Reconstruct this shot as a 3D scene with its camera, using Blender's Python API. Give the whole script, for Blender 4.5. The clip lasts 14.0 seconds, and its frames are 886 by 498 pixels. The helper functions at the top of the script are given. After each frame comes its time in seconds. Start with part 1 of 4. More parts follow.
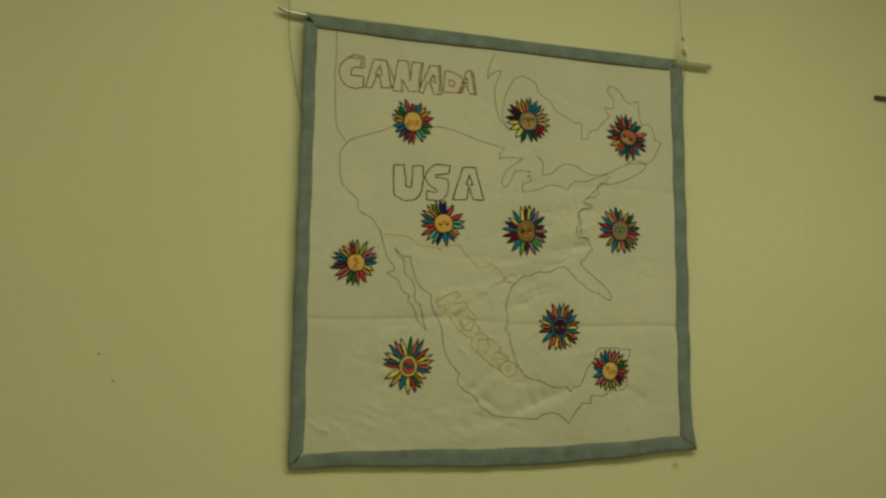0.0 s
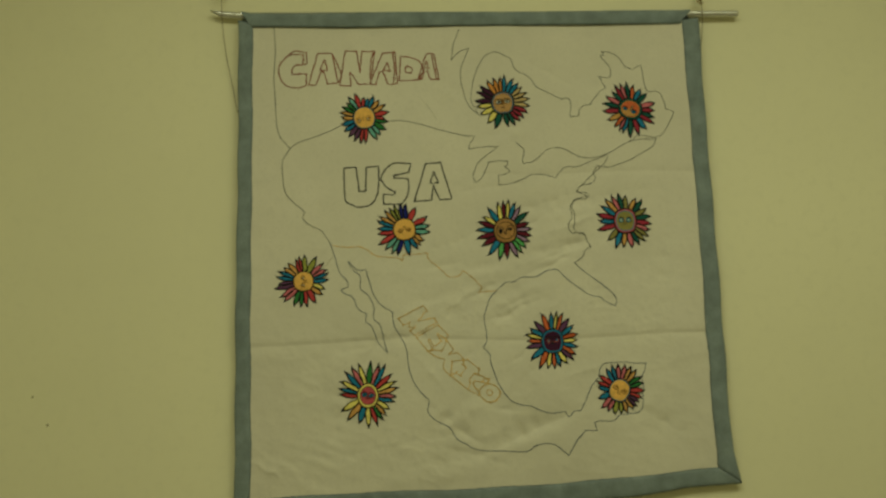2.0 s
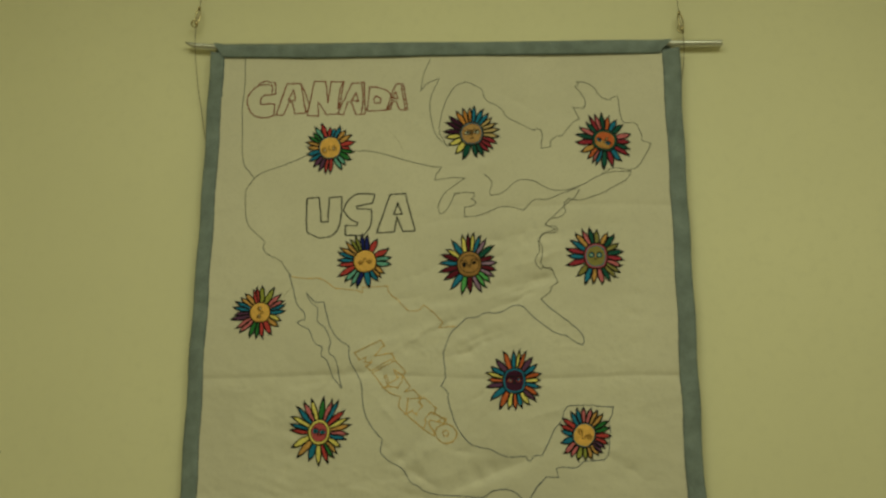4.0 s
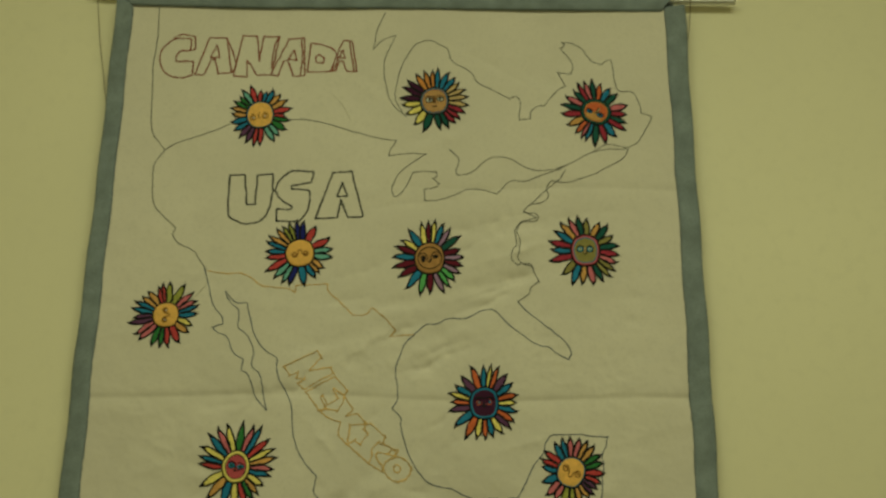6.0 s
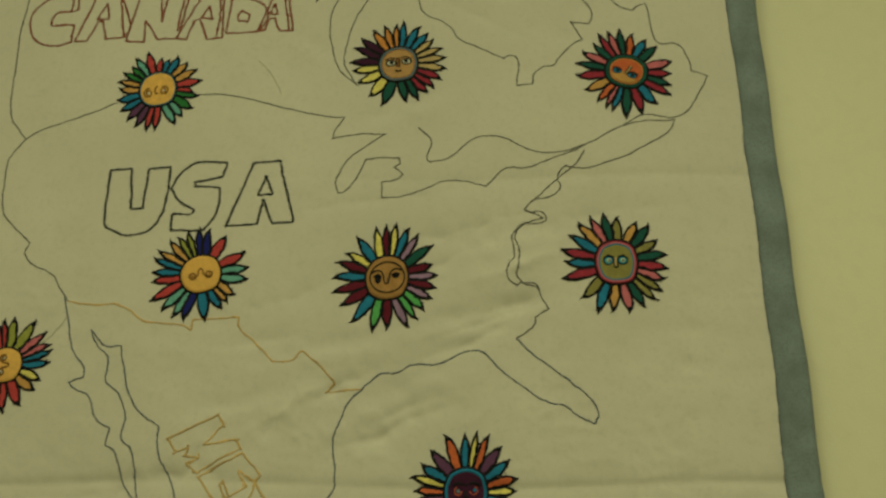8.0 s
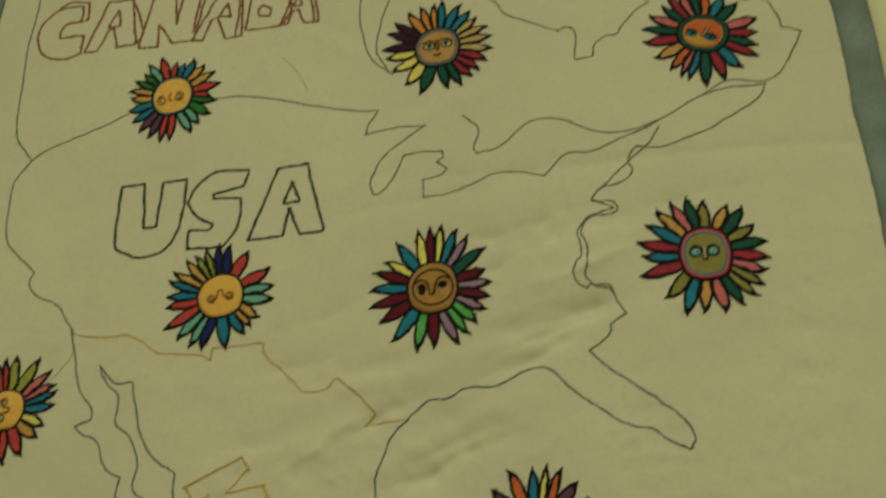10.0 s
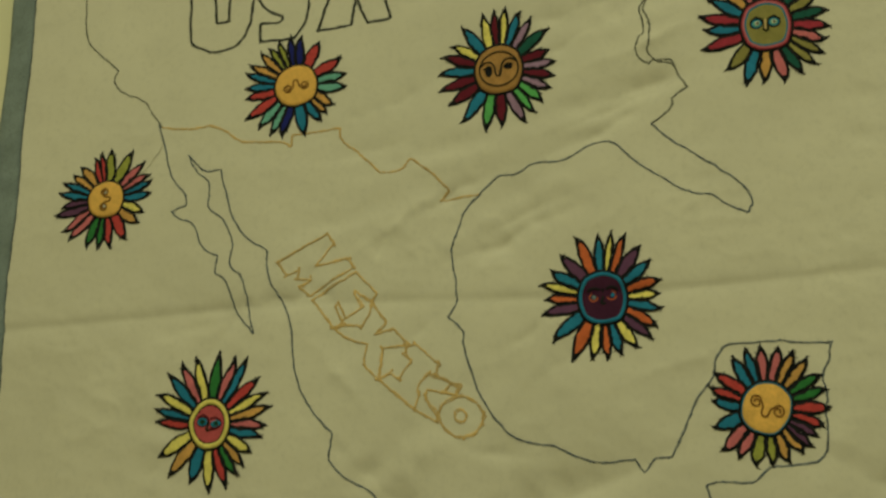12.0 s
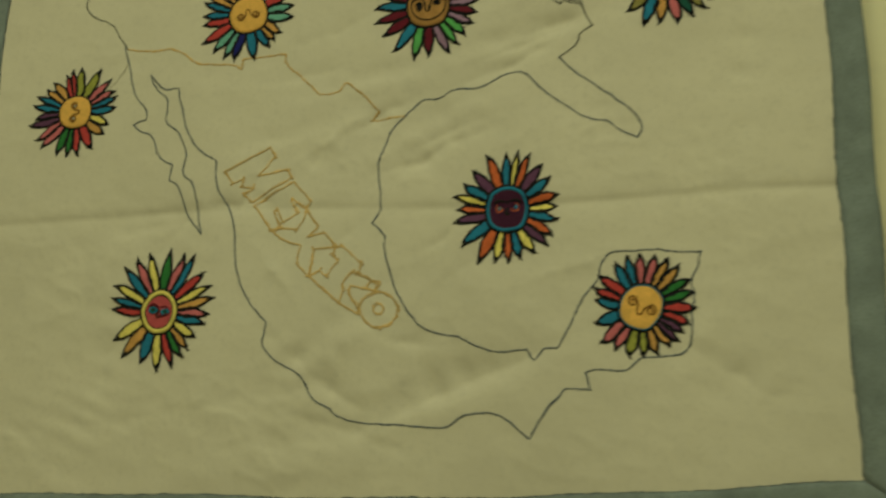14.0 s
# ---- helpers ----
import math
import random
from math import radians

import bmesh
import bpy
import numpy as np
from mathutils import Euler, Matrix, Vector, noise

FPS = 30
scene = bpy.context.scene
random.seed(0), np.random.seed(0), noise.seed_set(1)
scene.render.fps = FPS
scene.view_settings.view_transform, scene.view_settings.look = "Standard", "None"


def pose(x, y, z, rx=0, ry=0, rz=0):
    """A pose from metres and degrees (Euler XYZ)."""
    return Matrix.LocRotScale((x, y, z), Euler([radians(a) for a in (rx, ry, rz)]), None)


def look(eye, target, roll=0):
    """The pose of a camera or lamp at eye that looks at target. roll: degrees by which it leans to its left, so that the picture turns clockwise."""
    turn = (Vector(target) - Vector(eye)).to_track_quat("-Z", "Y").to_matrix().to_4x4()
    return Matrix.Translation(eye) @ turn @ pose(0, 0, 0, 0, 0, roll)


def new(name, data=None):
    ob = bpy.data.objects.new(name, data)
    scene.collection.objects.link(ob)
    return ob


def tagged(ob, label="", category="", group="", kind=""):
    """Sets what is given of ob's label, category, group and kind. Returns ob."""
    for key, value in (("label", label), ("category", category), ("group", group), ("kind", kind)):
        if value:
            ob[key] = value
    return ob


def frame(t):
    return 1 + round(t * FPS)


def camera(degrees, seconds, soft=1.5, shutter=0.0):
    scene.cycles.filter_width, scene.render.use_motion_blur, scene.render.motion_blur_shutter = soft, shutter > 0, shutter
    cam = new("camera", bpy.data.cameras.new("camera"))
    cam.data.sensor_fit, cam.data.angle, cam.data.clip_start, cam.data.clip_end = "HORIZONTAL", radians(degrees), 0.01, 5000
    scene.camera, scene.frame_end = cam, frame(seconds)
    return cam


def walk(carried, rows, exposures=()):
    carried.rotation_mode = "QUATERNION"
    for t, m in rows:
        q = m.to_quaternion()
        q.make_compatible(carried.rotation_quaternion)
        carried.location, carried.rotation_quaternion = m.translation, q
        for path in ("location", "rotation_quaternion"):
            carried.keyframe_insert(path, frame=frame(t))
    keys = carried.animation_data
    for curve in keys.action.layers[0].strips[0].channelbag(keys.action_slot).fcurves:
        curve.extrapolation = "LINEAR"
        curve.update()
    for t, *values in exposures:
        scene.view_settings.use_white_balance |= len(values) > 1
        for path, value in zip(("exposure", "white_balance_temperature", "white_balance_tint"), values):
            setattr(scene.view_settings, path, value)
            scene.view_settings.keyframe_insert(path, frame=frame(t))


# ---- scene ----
cam = camera(48.0, 14.0, soft=2.5, shutter=0.4)
PATH = [
    (0, (-0.917, -2.651, 1.509), (-0.377, -0.746, 1.791), 1.5),
    (0.2, (-0.833, -2.596, 1.525), (-0.316, -0.685, 1.803), 1.2),
    (0.5, (-0.721, -2.548, 1.531), (-0.293, -0.621, 1.852), -0.6),
    (0.8, (-0.52, -2.536, 1.538), (-0.283, -0.577, 1.838), -0.2),
    (1, (-0.384, -2.527, 1.544), (-0.235, -0.553, 1.831), 0.1),
    (1.2, (-0.321, -2.497, 1.526), (-0.193, -0.521, 1.803), -0.3),
    (1.5, (-0.234, -2.462, 1.507), (-0.161, -0.486, 1.801), -1.0),
    (1.8, (-0.161, -2.426, 1.514), (-0.099, -0.457, 1.849), 0.3),
    (2, (-0.115, -2.395, 1.52), (-0.079, -0.424, 1.853), -0.7),
    (2.2, (-0.037, -2.369, 1.515), (-0.084, -0.404, 1.871), 0.2),
    (2.5, (0.088, -2.339, 1.509), (-0.013, -0.388, 1.937), 2.8),
    (2.7, (0.146, -2.309, 1.463), (0.022, -0.355, 1.872), 1.2),
    (4.8, (0.22, -2.256, 1.448), (0.045, -0.329, 1.95), 1.7),
    (5, (0.23, -2.215, 1.46), (0.046, -0.287, 1.957), 1.6),
    (5.2, (0.209, -2.145, 1.458), (0.046, -0.221, 1.975), 1.8),
    (5.5, (0.178, -2.028, 1.453), (0.055, -0.107, 1.998), 2.0),
    (5.8, (0.16, -1.9, 1.451), (0.086, 0.016, 2.02), 1.7),
    (6, (0.158, -1.818, 1.454), (0.105, 0.1, 2.017), 1.6),
    (6.2, (0.175, -1.748, 1.464), (0.111, 0.158, 2.066), 1.6),
    (6.5, (0.207, -1.642, 1.483), (0.095, 0.249, 2.127), 2.4),
    (6.8, (0.249, -1.523, 1.467), (0.074, 0.361, 2.115), 1.9),
    (7, (0.27, -1.452, 1.465), (0.049, 0.43, 2.107), 1.7),
    (7.2, (0.276, -1.395, 1.475), (0.052, 0.469, 2.164), 1.1),
    (7.5, (0.266, -1.322, 1.496), (0.083, 0.524, 2.244), 1.5),
    (7.7, (0.256, -1.268, 1.5), (0.103, 0.576, 2.258), 1.8),
    (9.8, (0.287, -0.994, 1.544), (-0.023, 0.762, 2.451), 1.3),
    (10, (0.28, -0.989, 1.531), (-0.053, 0.782, 2.398), 1.0),
    (10.2, (0.279, -0.988, 1.533), (-0.089, 0.801, 2.346), 1.0),
    (10.5, (0.283, -0.988, 1.53), (-0.106, 0.825, 2.279), 0.9),
    (10.8, (0.266, -1.004, 1.531), (-0.137, 0.83, 2.218), 0.9),
    (11, (0.25, -1.013, 1.52), (-0.156, 0.83, 2.183), 0.6),
    (11.2, (0.249, -1.019, 1.509), (-0.172, 0.84, 2.114), 0.3),
    (11.5, (0.255, -1.028, 1.503), (-0.171, 0.845, 2.061), 0.6),
    (11.8, (0.264, -1.038, 1.494), (-0.182, 0.843, 2.007), 0.1),
    (12, (0.268, -1.041, 1.485), (-0.185, 0.843, 1.982), 0.1),
    (12.2, (0.281, -1.039, 1.473), (-0.18, 0.848, 1.948), 0.7),
    (12.5, (0.306, -1.039, 1.455), (-0.142, 0.852, 1.927), 1.0),
    (12.8, (0.322, -1.043, 1.429), (-0.133, 0.857, 1.858), 0.5),
    (13, (0.33, -1.047, 1.419), (-0.132, 0.855, 1.83), 1.8),
    (13.2, (0.342, -1.054, 1.415), (-0.115, 0.847, 1.836), 1.5),
    (13.5, (0.346, -1.066, 1.407), (-0.126, 0.83, 1.834), 1.7),
    (13.8, (0.364, -1.099, 1.398), (-0.126, 0.793, 1.825), 1.6),
    (14, (0.389, -1.133, 1.386), (-0.07, 0.764, 1.825), 2.2),
]
walk(cam, [(t, look(eye, target, roll)) for t, eye, target, roll in PATH], exposures=[(0.0, -0.08), (2.7, -0.06), (5.0, 0.0), (7.7, 0.02), (9.8, 0.08), (14.0, 0.08)])

# ---- light: two unseen overhead area lamps, added as room light, and a faint ambient ----
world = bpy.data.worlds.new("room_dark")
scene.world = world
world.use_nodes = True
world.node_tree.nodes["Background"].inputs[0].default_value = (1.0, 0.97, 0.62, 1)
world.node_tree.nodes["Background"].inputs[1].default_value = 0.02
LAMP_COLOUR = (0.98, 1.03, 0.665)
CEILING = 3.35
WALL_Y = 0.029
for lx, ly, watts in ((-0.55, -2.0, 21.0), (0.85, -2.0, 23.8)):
    lamp = bpy.data.lights.new("unseen_overhead_lamp", "AREA")
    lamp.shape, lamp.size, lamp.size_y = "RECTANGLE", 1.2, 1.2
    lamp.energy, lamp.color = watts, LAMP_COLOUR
    new("unseen_overhead_lamp", lamp).matrix_world = pose(lx, ly, CEILING - 0.03)


# ---- materials ----
def nodes_of(name):
    m = bpy.data.materials.new(name)
    m.use_nodes = True
    nt = m.node_tree
    return m, nt, nt.nodes["Principled BSDF"]


def noise_node(nt, scale, detail=3.0, rough=0.55, stretch=None):
    co = nt.nodes.new("ShaderNodeTexCoord")
    out = co.outputs["Object"]
    if stretch:
        mp = nt.nodes.new("ShaderNodeMapping")
        mp.inputs["Scale"].default_value = stretch
        nt.links.new(out, mp.inputs["Vector"])
        out = mp.outputs["Vector"]
    n = nt.nodes.new("ShaderNodeTexNoise")
    n.inputs["Scale"].default_value, n.inputs["Detail"].default_value = scale, detail
    n.inputs["Roughness"].default_value = rough
    nt.links.new(out, n.inputs["Vector"])
    return n.outputs["Fac"]


def blend(nt, fac, a, b, low=0.3, high=0.7):
    """Mix two colours (tuples or sockets) by a factor stretched between low and high."""
    r = nt.nodes.new("ShaderNodeMapRange")
    r.inputs["From Min"].default_value, r.inputs["From Max"].default_value = low, high
    nt.links.new(fac, r.inputs["Value"])
    mix = nt.nodes.new("ShaderNodeMix")
    mix.data_type = "RGBA"
    nt.links.new(r.outputs["Result"], mix.inputs["Factor"])
    for key, c in (("A", a), ("B", b)):
        sock = [s for s in mix.inputs if s.name == key and s.type == "RGBA"][0]
        if isinstance(c, tuple):
            sock.default_value = (*c, 1)
        else:
            nt.links.new(c, sock)
    return [s for s in mix.outputs if s.type == "RGBA"][0]


def relief(nt, bsdf, fac, distance, strength=0.5):
    b = nt.nodes.new("ShaderNodeBump")
    b.inputs["Strength"].default_value, b.inputs["Distance"].default_value = strength, distance
    nt.links.new(fac, b.inputs["Height"])
    nt.links.new(b.outputs["Normal"], bsdf.inputs["Normal"])


def shade(c, k):
    return tuple(min(1.0, v * k) for v in c)


def fabric(name, colour, spread=0.12, grain=420.0, blotch=14.0, rough=0.92, bump=0.0006, own=0.0):
    m, nt, bsdf = nodes_of(name)
    base = blend(nt, noise_node(nt, blotch, 3.0), shade(colour, 1 - spread), shade(colour, 1 + spread * 0.7))
    fine = noise_node(nt, grain, 2.0)
    base = blend(nt, fine, base, shade(colour, 1 - 1.6 * spread), 0.45, 1.0)
    if own:
        info = nt.nodes.new("ShaderNodeObjectInfo")
        base = blend(nt, info.outputs["Random"], base, shade(colour, 1 - own), 0.0, 1.6)
    nt.links.new(base, bsdf.inputs["Base Color"])
    bsdf.inputs["Roughness"].default_value = rough
    bsdf.inputs["Specular IOR Level"].default_value = 0.15
    relief(nt, bsdf, fine, bump)
    return m


def spot(nt, place, radius, ragged=0.0):
    """0 at the heart of a stain and 1 outside it."""
    co = nt.nodes.new("ShaderNodeTexCoord")
    d = nt.nodes.new("ShaderNodeVectorMath")
    d.operation = "DISTANCE"
    nt.links.new(co.outputs["Object"], d.inputs[0])
    d.inputs[1].default_value = place
    n = nt.nodes.new("ShaderNodeMath")
    n.operation = "MULTIPLY_ADD"
    nt.links.new(noise_node(nt, 140.0, 3.0), n.inputs[0])
    n.inputs[1].default_value = ragged
    nt.links.new(d.outputs["Value"], n.inputs[2])
    r = nt.nodes.new("ShaderNodeMapRange")
    r.inputs["From Min"].default_value, r.inputs["From Max"].default_value = radius * 0.5, radius
    nt.links.new(n.outputs[0], r.inputs["Value"])
    return r.outputs["Result"]


def cloth_material():
    """Unbleached cotton: faint woven threads, soft stains."""
    m, nt, bsdf = nodes_of("unbleached_cotton")
    c = (0.627, 0.583, 0.480)
    base = blend(nt, noise_node(nt, 3.2, 4.0), shade(c, 0.94), shade(c, 1.05))
    base = blend(nt, noise_node(nt, 24.0, 3.0), base, shade(c, 0.93), 0.52, 0.95)
    slubs = noise_node(nt, 150.0, 3.0, 0.6)
    base = blend(nt, slubs, base, shade(c, 0.86), 0.5, 1.0)
    nt.links.new(base, bsdf.inputs["Base Color"])
    bsdf.inputs["Roughness"].default_value = 0.95
    bsdf.inputs["Specular IOR Level"].default_value = 0.1
    relief(nt, bsdf, noise_node(nt, 34.0, 5.0, 0.6), 0.0012, 0.35)
    return m


def wall_material():
    """Matt cream-yellow wall paint with roller stipple and a few small marks."""
    m, nt, bsdf = nodes_of("cream_wall_paint")
    c = (0.725, 0.685, 0.475)
    base = blend(nt, noise_node(nt, 1.3, 3.0), shade(c, 0.96), shade(c, 1.03))
    base = blend(nt, noise_node(nt, 38.0, 4.0), base, shade(c, 0.95), 0.5, 0.9)
    for place, radius, ragged, stain in (((0.568, WALL_Y, 1.309), 0.040, 0.046, (0.50, 0.40, 0.15)),
                                         ((-1.019, WALL_Y, 1.512), 0.004, 0.0, (0.25, 0.22, 0.12)),
                                         ((-1.058, WALL_Y, 1.579), 0.004, 0.0, (0.30, 0.27, 0.14))):
        base = blend(nt, spot(nt, place, radius, ragged), stain, base, 0.0, 1.0)
    nt.links.new(base, bsdf.inputs["Base Color"])
    bsdf.inputs["Roughness"].default_value = 0.62
    bsdf.inputs["Specular IOR Level"].default_value = 0.3
    relief(nt, bsdf, noise_node(nt, 210.0, 3.0), 0.0008, 0.25)
    return m


def plain(name, colour, rough=0.8, metal=0.0, spread=0.08, scale=20.0, bump=0.0):
    m, nt, bsdf = nodes_of(name)
    fac = noise_node(nt, scale, 4.0)
    nt.links.new(blend(nt, fac, shade(colour, 1 - spread), shade(colour, 1 + spread)), bsdf.inputs["Base Color"])
    bsdf.inputs["Roughness"].default_value, bsdf.inputs["Metallic"].default_value = rough, metal
    if bump:
        relief(nt, bsdf, fac, bump)
    return m


COTTON = cloth_material()
WALL = wall_material()
BINDING = fabric("blue_green_binding", (0.205, 0.246, 0.250), 0.24, 380.0, 22.0)
THREAD_AND_SHADE = fabric("slate_thread_and_edge_shade", (0.10, 0.12, 0.13), 0.4, 420.0, 120.0)
OUTLINE = fabric("black_outline", (0.012, 0.012, 0.014), 0.3)
SILVER = plain("brushed_aluminium", (0.62, 0.61, 0.58), 0.34, 0.9, 0.06, 120.0)
STEEL = plain("worn_steel", (0.13, 0.11, 0.075), 0.3, 0.7, 0.15, 300.0)
NICKEL = plain("brassy_nickel", (0.42, 0.35, 0.19), 0.2, 0.9, 0.25, 300.0)
WIRE = plain("brassy_wire", (0.15, 0.11, 0.05), 0.5, 0.3, 0.1, 300.0)
FLOOR = plain("grey_vinyl", (0.30, 0.28, 0.24), 0.5, 0.0, 0.12, 9.0)
CEIL = plain("white_ceiling_paint", (0.78, 0.77, 0.72), 0.9, 0.0, 0.03, 60.0, 0.002)
THREAD = {
    "blue": fabric("blue_grey_thread", (0.125, 0.150, 0.188), 0.55, 420.0, 240.0),
    "grey": fabric("grey_thread", (0.150, 0.150, 0.125), 0.5, 420.0, 240.0),
    "orange": fabric("orange_thread", (0.69, 0.485, 0.215), 0.34, 420.0, 30.0),
    "pale_orange": fabric("pale_orange_thread", (0.65, 0.43, 0.165), 0.3, 420.0, 45.0),
    "hairline": fabric("hairline_grey", (0.50, 0.46, 0.355), 0.2, 420.0, 45.0),
    "russet": fabric("russet_thread", (0.25, 0.062, 0.034), 0.2, 700.0, 60.0),
    "black": fabric("green_black_thread", (0.012, 0.017, 0.015), 0.2, 700.0, 60.0),
    "wine": fabric("wine_thread", (0.10, 0.010, 0.018), 0.2, 700.0, 60.0),
    "brown": fabric("brown_thread", (0.12, 0.05, 0.014), 0.2, 700.0, 60.0),
    "copper": fabric("copper_thread", (0.42, 0.17, 0.045), 0.25, 700.0, 60.0),
    "umber": fabric("umber_thread", (0.24, 0.115, 0.030), 0.25, 700.0, 60.0),
}
DYES = {
    "R": ("red", (0.46, 0.055, 0.043)), "T": ("teal", (0.018, 0.172, 0.245)), "O": ("ochre", (0.54, 0.29, 0.07)),
    "C": ("coral", (0.55, 0.125, 0.035)), "G": ("green", (0.03, 0.17, 0.035)), "M": ("mint", (0.14, 0.37, 0.25)),
    "P": ("purple", (0.115, 0.045, 0.082)), "B": ("navy", (0.014, 0.018, 0.12)), "L": ("olive", (0.29, 0.30, 0.05)),
    "Y": ("yellow", (0.70, 0.60, 0.13)), "K": ("pink", (0.52, 0.14, 0.13)), "W": ("wine", (0.122, 0.011, 0.019)),
    "V": ("mauve", (0.29, 0.175, 0.225)), "D": ("spruce", (0.012, 0.082, 0.050)), "N": ("leaf", (0.10, 0.38, 0.09)),
    "S": ("slate", (0.13, 0.17, 0.15)), "X": ("tan", (0.36, 0.19, 0.05)), "H": ("plum_black", (0.048, 0.011, 0.026)),
    "A": ("moss", (0.25, 0.22, 0.055)), "Z": ("camel", (0.48, 0.275, 0.085)), "E": ("crimson", (0.30, 0.03, 0.04)), "F": ("gold", (0.74, 0.42, 0.085)), "I": ("ivory", (0.56, 0.55, 0.34)), "Q": ("rose", (0.44, 0.078, 0.072)), "J": ("sand", (0.50, 0.36, 0.13)), "U": ("tangerine", (0.56, 0.23, 0.045)),
}
BLACK = {"OUT": OUTLINE}
DYED = {k: fabric(n + "_felt", shade((c[0], c[1], c[2] * 1.28), 1.1), 0.2, 260.0, 90.0, 0.9, 0.0006, 0.16) for k, (n, c) in DYES.items()}


# ---- helpers for meshes ----
def mesh_object(name, bm, material, smooth=True):
    me = bpy.data.meshes.new(name)
    bmesh.ops.recalc_face_normals(bm, faces=bm.faces)
    bm.to_mesh(me)
    bm.free()
    for mat in (material if isinstance(material, (list, tuple)) else [material]):
        me.materials.append(mat)
    for p in me.polygons:
        p.use_smooth = smooth
    return new(name, me)


def part(name, bm, material, parent, label="", smooth=True):
    ob = mesh_object(name, bm, material, smooth)
    ob.parent = parent
    ob.matrix_parent_inverse = BASE[parent.name].inverted()
    BASE[ob.name] = Matrix.Identity(4)
    return tagged(ob, label)


BASE = {}


def thing(name, place, label, category, group="", kind=""):
    ob = new(name)
    ob.empty_display_size = 0.05
    ob.location = place
    BASE[ob.name] = Matrix.Translation(place)
    return tagged(ob, label, category, group, kind)


def box(bm, x0, y0, z0, x1, y1, z1):
    v = [bm.verts.new((x, y, z)) for x in (x0, x1) for y in (y0, y1) for z in (z0, z1)]
    for f in ((0, 1, 3, 2), (4, 6, 7, 5), (0, 4, 5, 1), (2, 3, 7, 6), (0, 2, 6, 4), (1, 5, 7, 3)):
        bm.faces.new([v[i] for i in f])


def smooth_line(points, step):
    """Points along a soft curve through the given ones, corners kept."""
    p = [Vector(q) for q in points]
    out = []
    for i in range(len(p) - 1):
        a, b = p[i], p[i + 1]
        def tangent(j):
            if j == 0 or j == len(p) - 1:
                return None
            u, w = p[j] - p[j - 1], p[j + 1] - p[j]
            if u.length < 1e-6 or w.length < 1e-6 or u.normalized().dot(w.normalized()) < 0.62:
                return None
            return (u.normalized() + w.normalized()) * 0.5
        d = (b - a).length
        ta, tb = tangent(i), tangent(i + 1)
        ta = ta * d if ta else (b - a)
        tb = tb * d if tb else (b - a)
        n = max(1, int(d / step))
        for k in range(n):
            t = k / n
            out.append(a * (2 * t**3 - 3 * t**2 + 1) + ta * (t**3 - 2 * t**2 + t) + b * (3 * t**2 - 2 * t**3) + tb * (t**3 - t**2))
    out.append(p[-1])
    return out


def tube(bm, points, radius, sides=8, capped=True, side_axis=None):
    """A round bar or wire along 3D points."""
    rings = []
    for i, p in enumerate(points):
        d = (points[min(i + 1, len(points) - 1)] - points[max(i - 1, 0)]).normalized()
        ref = Vector((0, 1, 0)) if abs(d.y) < 0.9 else Vector((1, 0, 0))
        a = d.cross(ref).normalized()
        b = a.cross(d)
        r = radius(i) if callable(radius) else radius
        rings.append([bm.verts.new(p + (a * math.cos(k * math.tau / sides) + b * math.sin(k * math.tau / sides)) * r) for k in range(sides)])
    for r, s in zip(rings, rings[1:]):
        for k in range(sides):
            bm.faces.new((r[k], r[(k + 1) % sides], s[(k + 1) % sides], s[k]))
    if capped:
        bm.faces.new(rings[0])
        bm.faces.new(rings[-1])
    return rings


def along(table, s):
    """Smooth interpolation in a short table of (s, value)."""
    s = max(table[0][0], min(table[-1][0], s))
    for (a, va), (b, vb) in zip(table, table[1:]):
        if s <= b:
            t = (s - a) / (b - a)
            return va + (vb - va) * t
    return table[-1][1]


# ---- room ----
def shell(name, x0, y0, z0, x1, y1, z1, material, label, category):
    bm = bmesh.new()
    box(bm, x0, y0, z0, x1, y1, z1)
    return tagged(mesh_object(name, bm, material, False), label, category, "", "structure")


X0, X1, YB = -2.4, 2.9, -3.9
shell("wall_north", X0, WALL_Y, 0, X1, WALL_Y + 0.12, CEILING, WALL, "cream-yellow painted plaster wall behind the cloth hanging", "wall")
shell("wall_south", X0, YB - 0.12, 0, X1, YB, CEILING, WALL, "plain cream-yellow painted wall", "wall")
shell("wall_west", X0 - 0.12, YB - 0.12, 0, X0, WALL_Y + 0.12, CEILING, WALL, "plain cream-yellow painted wall", "wall")
shell("wall_east", X1, YB - 0.12, 0, X1 + 0.12, WALL_Y + 0.12, CEILING, WALL, "plain cream-yellow painted wall", "wall")
shell("floor", X0 - 0.12, YB - 0.12, -0.1, X1 + 0.12, WALL_Y + 0.12, 0, FLOOR, "plain grey vinyl floor", "floor")
shell("ceiling", X0 - 0.12, YB - 0.12, CEILING, X1 + 0.12, WALL_Y + 0.12, CEILING + 0.1, CEIL, "plain white painted ceiling", "ceiling")

